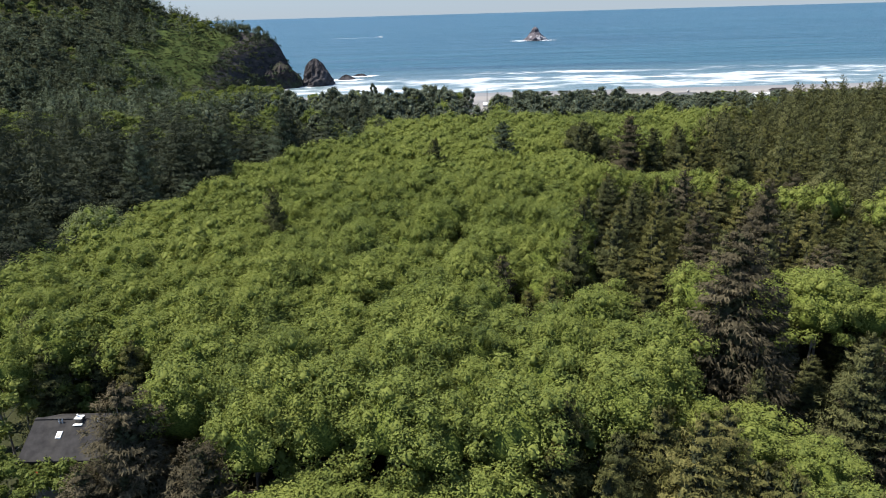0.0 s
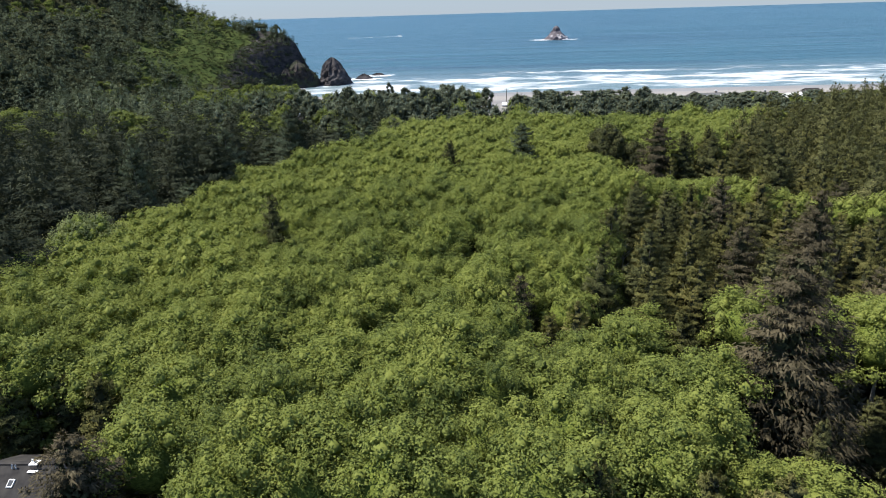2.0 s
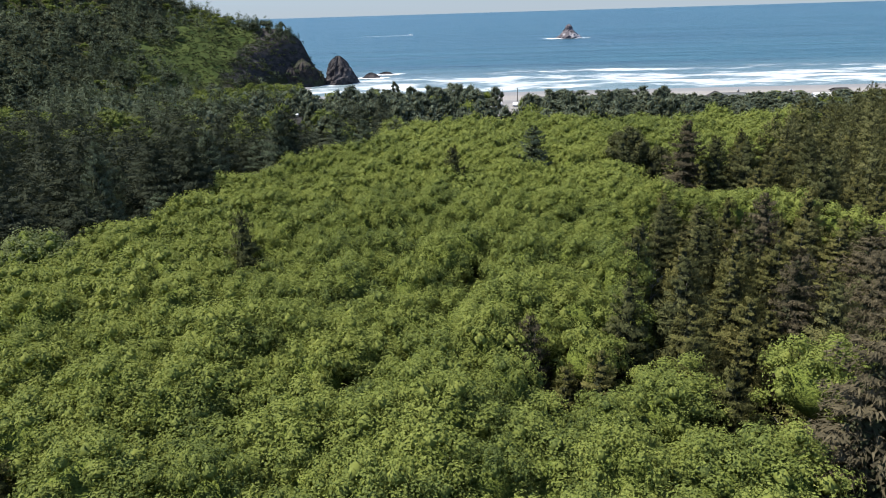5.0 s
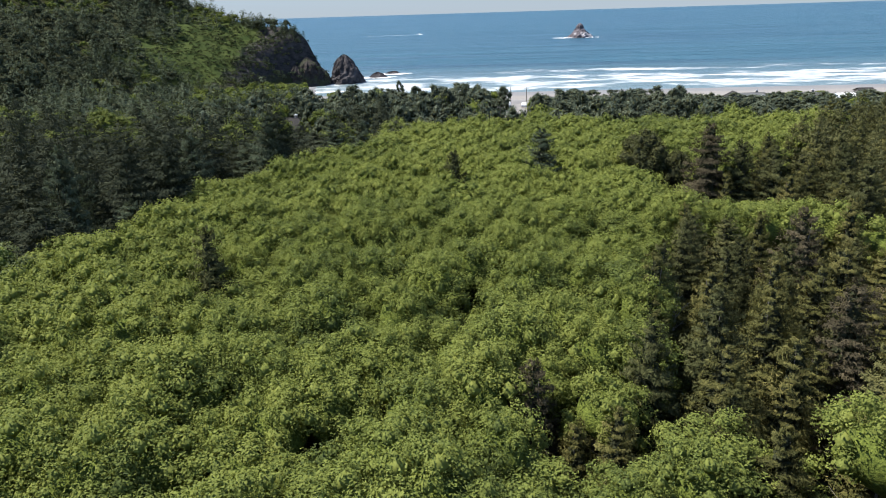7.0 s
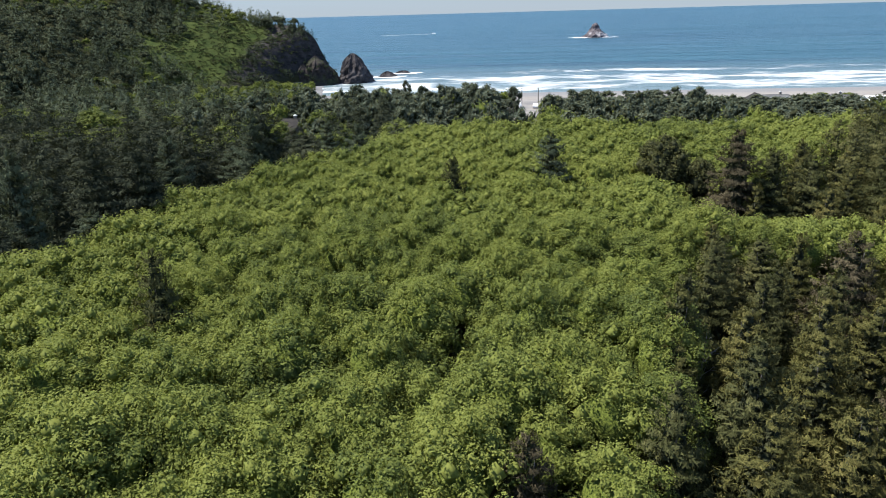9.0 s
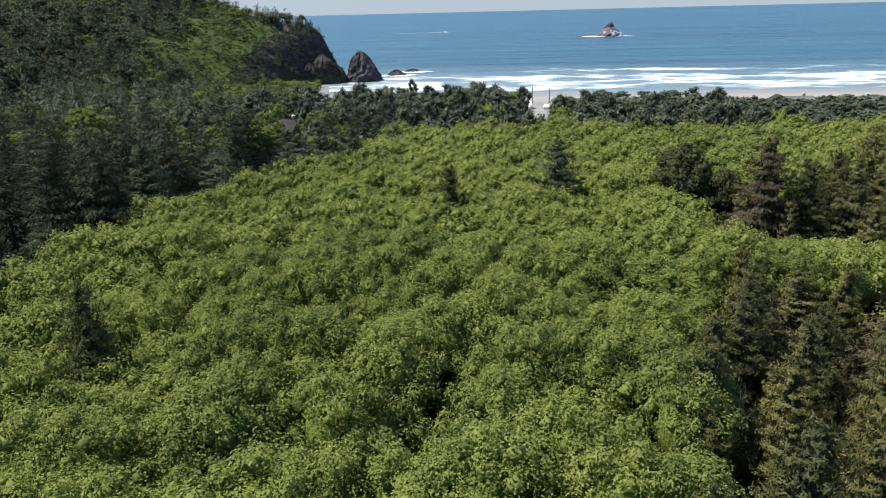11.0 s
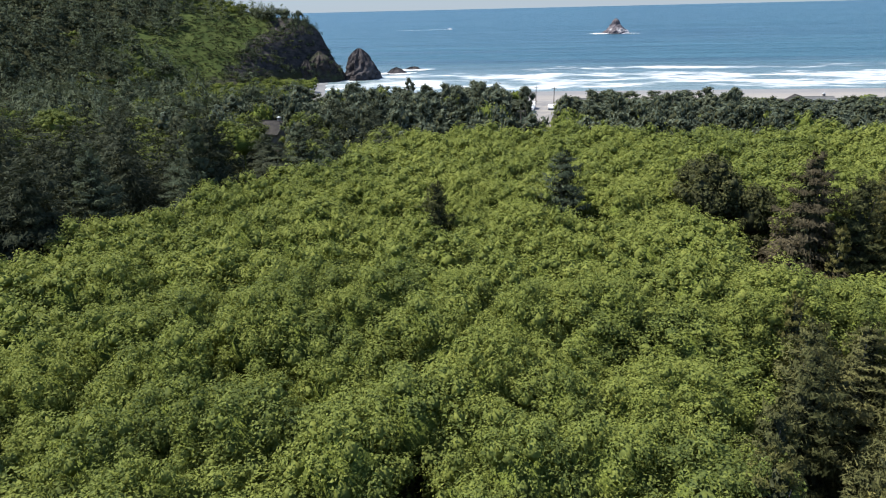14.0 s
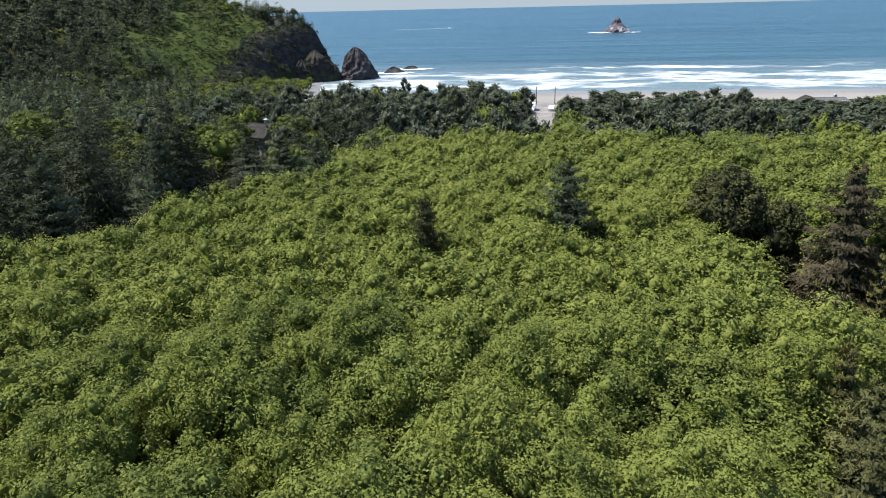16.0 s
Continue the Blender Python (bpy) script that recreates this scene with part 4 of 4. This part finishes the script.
def wash(name, x, y, rx, ry, seed, owner):
    """A ragged sheet of foam round a rock, a little above the water."""
    seg, v, q = 36, [], []
    for i, f in enumerate((0.0, 0.5, 1.0)):
        for j in range(seg):
            a0 = 2 * math.pi * j / seg
            k = f * (1 + 0.55 * noise.fractal(Vector((math.cos(a0) * 1.7 + seed, math.sin(a0) * 1.7, 0)), 1.0, 2.0, 4))
            v.append((math.cos(a0) * rx * k, math.sin(a0) * ry * k, 0.45 - 0.25 * f))
    q = [(i * seg + j, i * seg + (j + 1) % seg, (i + 1) * seg + (j + 1) % seg, (i + 1) * seg + j) for i in range(2) for j in range(seg)]
    ob = part(name, mesh_from(name, v, q, [FOAM], smooth=True), owner, "white foam washing round the rock")
    ob.location = (x, y, 0)


CRAG = mottled("mossy cliff rock", (0.020, 0.019, 0.019), (0.062, 0.054, 0.050), 0.35, 0.95, 0.9, 1.2, (0.055, 0.064, 0.034), 0.16, 0.05)
BUTTRESS = [(-101.5, 428, 14.0, 8.5, 1.5), (-95.0, 432, 8.0, 6.0, 2.5), (-107, 421, 10.0, 6.0, 4.5)]
for cx, cy, top, rad, seed in BUTTRESS:
    rock("cliff_crag", cx, cy, [(-2, rad * 1.2), (top * 0.3, rad * 1.02), (top * 0.6, rad * 0.85), (top * 0.85, rad * 0.6), (top + 2, 0.4)], 1.0, 0.8, seed, CRAG,
         "dark mossy rock buttress of the headland cliff")
cling = []
for k in range(45):
    cx, cy, top, rad, _ = BUTTRESS[k % 3]
    a0, f = rng.uniform(3.4, 6.4), rng.uniform(0.35, 1.0)
    r = rad * lerp(f, [(0, 1.2), (0.3, 1.08), (0.7, 0.92), (0.95, 0.7), (1.0, 0.2)])
    cling.append((cx + math.cos(a0) * r, cy + math.sin(a0) * r * 0.8, SEA + top * f - 1.2, rng.uniform(0.5, 1.2), rng.uniform(0, 6.28)))
chunks = []
for k, (x, y, z, sc, turn) in enumerate(cling):
    v, q, m = bush[k % 4]
    c, s = math.cos(turn), math.sin(turn)
    chunks.append((np.stack([(v[:, 0] * c - v[:, 1] * s) * sc + x, (v[:, 0] * s + v[:, 1] * c) * sc + y, v[:, 2] * sc * 1.4 + z], 1), q, m))
v, q, m = joined(chunks)
tagged(new("cliff_scrub", mesh_from("cliff_scrub", v, q, [HILLWOOD, SHADE], m)), "dark scrub clinging to the headland cliff", "shrubs", kind="stuff")
rock("offshore_crag", -82, 440, [(-2, 12.5), (0, 11.5), (4, 10), (9, 7), (13, 4.6), (15.5, 2.4), (16.5, 0.2)], 0.95, 1.0, 3.0, ROCK, "steep dark crag standing at the foot of the headland")
isle = rock("offshore_rock", 131, 1005, [(-2, 22), (0, 20), (4, 16), (9, 9), (12, 6), (16, 4.5), (19, 0.3)], 0.88, 0.7, 9.0, PALE_ROCK, "pale pyramid-shaped rock standing out at sea")
wash("foam", -3, -4, 27, 12, 2.0, isle)
reef = rock("reef_rock", -67, 468, [(-1, 5.5), (0, 5), (2, 3), (3.6, 0.2)], 1.2, 0.8, 5.0, ROCK, "small dark rock awash in the surf")
wash("foam", 0, 0, 9, 7, 4.0, reef)
reef = rock("reef_rock", -60, 492, [(-1, 4), (0, 3.6), (1.4, 2), (2.0, 0.2)], 1.5, 0.8, 6.0, ROCK, "low dark rock ringed by foam")
wash("foam", 0, 0, 11, 6, 5.0, reef)

# ---- houses, road and vehicles ----
SHINGLE = mottled("dark asphalt shingles", (0.024, 0.023, 0.023), (0.043, 0.041, 0.040), 1.6, 0.9, 9.0, 0.02, (0.050, 0.047, 0.043), 0.5, 0.02)
GREY_ROOF = mottled("weathered grey roofing", (0.055, 0.056, 0.06), (0.10, 0.10, 0.10), 1.3, 0.85, 8.0, 0.02, (0.08, 0.092, 0.075), 0.6)
SIDING = mottled("weathered wood siding", (0.16, 0.14, 0.12), (0.25, 0.22, 0.19), 1.5, 0.85, 12.0, 0.01)
WHITE = mottled("white paint", (0.70, 0.70, 0.68), (0.80, 0.80, 0.79), 1.2, 0.6)
METAL = mottled("galvanised metal", (0.42, 0.43, 0.44), (0.55, 0.56, 0.57), 3.0, 0.4)
RED = mottled("faded red plastic", (0.45, 0.05, 0.035), (0.55, 0.09, 0.06), 3.0, 0.5)
ASPHALT = mottled("worn asphalt", (0.11, 0.107, 0.103), (0.18, 0.172, 0.165), 0.5, 0.9, 6.0, 0.01, (0.22, 0.20, 0.175), 0.15)
RUBBER = mottled("rubber", (0.015, 0.015, 0.015), (0.03, 0.03, 0.03), 8.0, 0.8)
SILVER = mottled("silver car paint", (0.42, 0.43, 0.44), (0.48, 0.49, 0.50), 2.0, 0.3)
glass_mat, n, l, b = material("window glass", 0.08)
b.inputs["Base Color"].default_value = (0.03, 0.035, 0.04, 1)
POLE = mottled("tarred pole wood", (0.07, 0.055, 0.045), (0.13, 0.11, 0.09), 5.0, 0.9)


def boxes(name, items, mat, bevel=0.0):
    """One mesh of boxes: (centre, size) each, edges rounded."""
    bm = bmesh.new()
    for c, size in items:
        bmesh.ops.create_cube(bm, size=1.0, matrix=Matrix.LocRotScale(c, None, size))
    if bevel:
        bmesh.ops.bevel(bm, geom=bm.edges[:], offset=bevel, segments=1, affect="EDGES")
    me = bpy.data.meshes.new(name)
    bm.to_mesh(me)
    bm.free()
    me.materials.append(mat)
    return me


def prism(name, profile, y0, y1, mat):
    """A profile in x and z, drawn out along y."""
    k = len(profile)
    bm = bmesh.new()
    a0 = [bm.verts.new((x, y0, z)) for x, z in profile]
    a1 = [bm.verts.new((x, y1, z)) for x, z in profile]
    bm.faces.new(a0)
    bm.faces.new(a1[::-1])
    for i in range(k):
        bm.faces.new((a0[i], a1[i], a1[(i + 1) % k], a0[(i + 1) % k]))
    bmesh.ops.recalc_face_normals(bm, faces=bm.faces[:])
    me = bpy.data.meshes.new(name)
    bm.to_mesh(me)
    bm.free()
    me.materials.append(mat)
    return me


def build_house(name, label, x, y, w, d, eaves, ridge, turn, roof_mat, wall_mat, chimney=True):
    """Gabled house with its ridge along its width: walls, two roof slopes, windows, a door and a chimney."""
    root = new(name)
    root.matrix_basis = pose(x, y, float(land(x, y)), 0, 0, turn)
    tagged(root, label, "house")
    over, half = 0.45, d / 2
    rise = (ridge - eaves) / half
    body = part("wall", prism("wall", [(-half, -0.4), (half, -0.4), (half, eaves), (0, ridge - 0.12), (-half, eaves)], -w / 2, w / 2, wall_mat), root)
    body.rotation_euler = (0, 0, radians(90))
    for side in (-1, 1):
        e_x, e_z = side * (half + over), eaves - rise * over
        t = 0.16
        slope = part("roof", prism("roof", [(0, ridge), (e_x, e_z), (e_x, e_z + t), (0, ridge + t)], -w / 2 - over, w / 2 + over, roof_mat), root)
        slope.rotation_euler = (0, 0, radians(90))
    cap = part("ridge_cap", boxes("ridge_cap", [((0, 0, ridge + 0.17), (w + 2 * over, 0.3, 0.06))], roof_mat, 0.02), root)
    count = max(2, int(w / 3))
    for k in range(count):
        wx = -w / 2 + w * (k + 0.5) / count
        if k == count // 2:
            part("door", boxes("door", [((wx, -half - 0.03, 1.0), (0.95, 0.06, 2.05))], WHITE, 0.01), root)
            continue
        win = part("window", boxes("window", [((wx, -half - 0.02, eaves * 0.5 + 0.7), (1.3, 0.05, 1.2))], glass_mat), root)
        zc = eaves * 0.5 + 0.7
        part("frame", boxes("frame", [((wx - 0.69, -half - 0.04, zc), (0.09, 0.09, 1.36)), ((wx + 0.69, -half - 0.04, zc), (0.09, 0.09, 1.36)),
                                      ((wx, -half - 0.04, zc + 0.64), (1.29, 0.09, 0.09)), ((wx, -half - 0.04, zc - 0.64), (1.29, 0.09, 0.09))], WHITE, 0.01), win)
    if chimney:
        flue = part("chimney", boxes("chimney", [((w * 0.22, 0.5, ridge + 0.1), (0.75, 0.65, 1.5))], SIDING, 0.03), root)
        part("cowl", boxes("cowl", [((w * 0.22, 0.5, ridge + 0.95), (0.95, 0.85, 0.12)), ((w * 0.22, 0.5, ridge + 1.12), (0.4, 0.4, 0.25))], METAL, 0.03), flue)
    return root


main = build_house("house", "house with a dark shingle roof half hidden by a brown spruce", HOUSE[0] + 0.3, HOUSE[1], 8.6, 5.8, 6.5, 8.0, 0, SHINGLE, SIDING, chimney=False)
main.location.z -= 0.9
# skylight, chimney and vents lie on the front slope, which falls at 29 degrees
sky_frame = part("skylight", boxes("skylight", [((0, 0, 0.06), (0.46, 0.62, 0.12))], METAL, 0.03), main, "pale metal framed skylight")
sky_frame.matrix_basis = pose(-2.2, -1.35, 7.43, 27.3, 0, 0)
part("glazing", boxes("glazing", [((0, 0, 0.122), (0.32, 0.46, 0.02))], glass_mat), sky_frame, "grey glazing")
flue = part("chimney", boxes("chimney", [((-1.0, -0.15, 8.12), (0.56, 0.5, 0.34))], POLE, 0.03), main, "square dark chimney")
part("cowl", boxes("cowl", [((-1.0, -0.15, 8.32), (0.66, 0.6, 0.05)), ((-1.15, -0.1, 8.46), (0.12, 0.12, 0.24)), ((-0.8, -0.2, 8.37), (0.16, 0.16, 0.06))], WHITE, 0.02), flue, "white chimney cap")
part("flashing", boxes("flashing", [((-1.0, -0.60, 7.90), (0.72, 0.26, 0.05))], WHITE, 0.01), flue, "white flashing").rotation_euler = (0, 0, 0)
for vx in (-2.6, -2.35, 0.6):
    part("vent_pipe", mesh_from("vent_pipe", *tube((vx, -0.35, 7.7), (vx, -0.35, 8.3), 0.06, 0.06, 8)[:2], [METAL]), main)
basket = new("flower_basket")
basket.matrix_basis = pose(-32.9, 43.7, 4.4)
tagged(basket, "hanging basket of red flowers under the eaves", "flower basket")
part("pot", mesh_from("pot", *tube((0, 0, -0.25), (0, 0, 0.0), 0.14, 0.24, 10)[:2], [POLE]), basket)
part("flowers", mesh_from("flowers", *broadleaf(rng, 0.45, 0.42, 6, 30, 0.14, 0.3, True)[:2], [RED]), basket)
part("hanger", mesh_from("hanger", *tube((0, 0.1, 0.0), (0, 0.1, 0.75), 0.015, 0.015, 5)[:2], [METAL]), basket)

LOOKS = [("brown roofed house glimpsed behind the alders", SIDING, SIDING), ("house with a grey roof and weathered walls among spruces", GREY_ROOF, SIDING),
         ("low outbuilding with a grey roof among spruces", GREY_ROOF, SIDING), ("small cottage with a dark gable roof and weathered walls", SHINGLE, SIDING),
         ("low white beach house beside the road", WHITE, WHITE), ("small beach house with a grey roof and weathered walls", GREY_ROOF, SIDING),
         ("house with a weathered brown-grey roof among pines", GREY_ROOF, SIDING), ("low shed with a grey roof among pines", GREY_ROOF, SIDING),
         ("narrow dark gabled beach house", SHINGLE, SIDING), ("long low beach house with a grey roof", GREY_ROOF, SIDING), ("broad beach house with a grey roof and a chimney", GREY_ROOF, SIDING),
         ("low white beach cabin", WHITE, WHITE), ("tall narrow dark beach house", SHINGLE, SIDING)]
for k, ((hx, hy, w, d, ev, rd, tn), (label, rm, wm)) in enumerate(zip(COTTAGES, LOOKS)):
    turn = tn + (90 if k == 8 else 0)
    build_house("house", label, hx, hy, w, d, ev, rd, turn, rm, wm, chimney=k in (3, 9, 10))

# road down to the beach
ys = np.linspace(196, 322, 43)
rows_v = []
for yv in ys:
    half = 3.7 + 0.25 * math.sin(yv * 0.3)
    for dx in (-1.0, -0.33, 0.33, 1.0):
        xv = road_x(yv) + dx * half
        rows_v.append((xv, yv, float(land(xv, yv)) + 0.06 + 0.05 * (1 - abs(dx))))
quads = [(i * 4 + j, i * 4 + j + 1, i * 4 + j + 5, i * 4 + j + 4) for i in range(len(ys) - 1) for j in range(3)]
road = new("road", mesh_from("road", rows_v, quads, [ASPHALT], smooth=True))
tagged(road, "pale worn asphalt road leading to the beach", "road", kind="structure")


def car(label, x, y, turn, paint, length=4.5, height=1.5, boxy=False):
    root = new("car")
    root.matrix_basis = pose(x, y, float(land(x, y)) + 0.1, 0, 0, turn)
    tagged(root, label, "car", "parked vehicles")
    hl = length / 2
    hood = 0.95 if not boxy else 1.5
    top = height if not boxy else height + 0.6
    prof = [(-hl, 0.35), (hl, 0.35), (hl, 0.8), (hl * 0.5, hood), (hl * 0.25, top), (-hl * 0.65, top), (-hl * 0.95, hood), (-hl, 0.9)]
    part("body", prism("body", prof, -0.88, 0.88, paint), root)
    part("side_glass", boxes("side_glass", [((-0.2, 0, (hood + top) / 2 + 0.02), (length * 0.42, 1.80, (top - hood) * 0.62))], glass_mat), root)
    part("windscreen", prism("windscreen", [(hl * 0.47, hood + 0.04), (hl * 0.49, hood + 0.06), (hl * 0.29, top - 0.06), (hl * 0.27, top - 0.08)], -0.76, 0.76, glass_mat), root)
    for wx in (-hl * 0.62, hl * 0.62):
        for wy in (-0.8, 0.8):
            wheel = part("wheel", mesh_from("tyre", *tube((wx, wy - 0.11, 0.32), (wx, wy + 0.11, 0.32), 0.32, 0.32, 14)[:2], [RUBBER]), root)
            part("rim", mesh_from("rim", *tube((wx, wy - 0.12, 0.32), (wx, wy + 0.12, 0.32), 0.19, 0.02, 10)[:2], [METAL]), wheel)
    return root


car("white van parked at the roadside", 11.0, 290, 86, WHITE, 5.6, 1.7, True)
car("silver car parked at the roadside", 10.4, 283, 86, SILVER)
car("white car parked by the beach access", 17.0, 288, 84, WHITE)
car("white camper parked beside the beach house", 4.2, 284, 10, WHITE, 6.4, 2.0, True)


def utility_pole(x, y, height):
    root = new("utility_pole")
    root.matrix_basis = pose(x, y, float(land(x, y)), 0, 0, 8)
    tagged(root, "weathered wooden utility pole with a crossarm", "utility pole", "utility poles")
    part("post", mesh_from("post", *tube((0, 0, -0.4), (0, 0, height), 0.17, 0.11, 10)[:2], [POLE], smooth=True), root)
    part("crossarm", boxes("crossarm", [((0, 0, height - 0.5), (1.9, 0.12, 0.12))], POLE, 0.01), root)
    for ix in (-0.8, 0.8):
        part("insulator", mesh_from("insulator", *tube((ix, 0, height - 0.44), (ix, 0, height - 0.22), 0.06, 0.04, 6)[:2], [METAL]), root)


utility_pole(12.3, 300, 6.2)
utility_pole(18.6, 302, 5.6)
utility_pole(7.0, 236, 7.2)

# ---- bleached dead alder before the young spruces ----
rng = np.random.default_rng(5)
dead = new("dead_tree")
dead.matrix_basis = pose(19.8, 86.5, 0.0, 0, 0, 0) @ Matrix.Scale(0.8, 4)
tagged(dead, "bleached bare dead tree with forked branches", "tree")
stem = [np.array([0, 0, -0.3]), np.array([0.15, 0.1, 3.5]), np.array([0.1, -0.1, 6.5]), np.array([0.35, 0.0, 9.2]), np.array([0.5, 0.1, 11.0])]
part("trunk", mesh_from("trunk", *joined([tube(stem[i], stem[i + 1], 0.15 - 0.03 * i, 0.12 - 0.03 * i, 7) for i in range(4)])[:2], [DEADWOOD], smooth=True), dead)
for k in range(13):
    f = 0.42 + 0.045 * k
    i = min(int(f * 4), 3)
    p = stem[i] + (stem[i + 1] - stem[i]) * (f * 4 - i)
    ang = k * 2.4
    q1 = p + np.array([math.cos(ang), math.sin(ang), 1.0]) * rng.uniform(0.6, 0.95)
    twigs = [tube(p, q1, 0.05, 0.032, 5)]
    for j in range(3):
        q2 = q1 + np.array([math.cos(ang + j - 1), math.sin(ang + j - 1), rng.uniform(0.3, 1.0)]) * rng.uniform(0.5, 0.9)
        twigs.append(tube(q1, q2, 0.03, 0.012, 4))
    part("branch", mesh_from("branch", *joined(twigs)[:2], [DEADWOOD]), dead)

# ---- boat and its wake ----
boat = new("motorboat")
boat.matrix_basis = pose(-119, 1305, SEA + 0.1, 0, 0, 4)
tagged(boat, "small white motorboat under way with a wake", "boat")
part("hull", prism("hull", [(-4.5, 0.0), (3.5, 0.0), (5.2, 1.5), (-4.7, 1.3)], -1.5, 1.5, WHITE), boat)
part("cabin", boxes("cabin", [((0.2, 0, 2.0), (3.4, 2.2, 1.3))], WHITE, 0.15), boat)
part("bow_wave", boxes("bow_wave", [((3.0, 0, 0.5), (6.0, 5.0, 1.2))], FOAM, 0.45), boat)
part("wake", prism("wake", [(-5, 0.05), (-95, 0.02), (-95, 0.06), (-5, 0.5)], -1.6, 1.6, FOAM), boat, "long thin white wake")
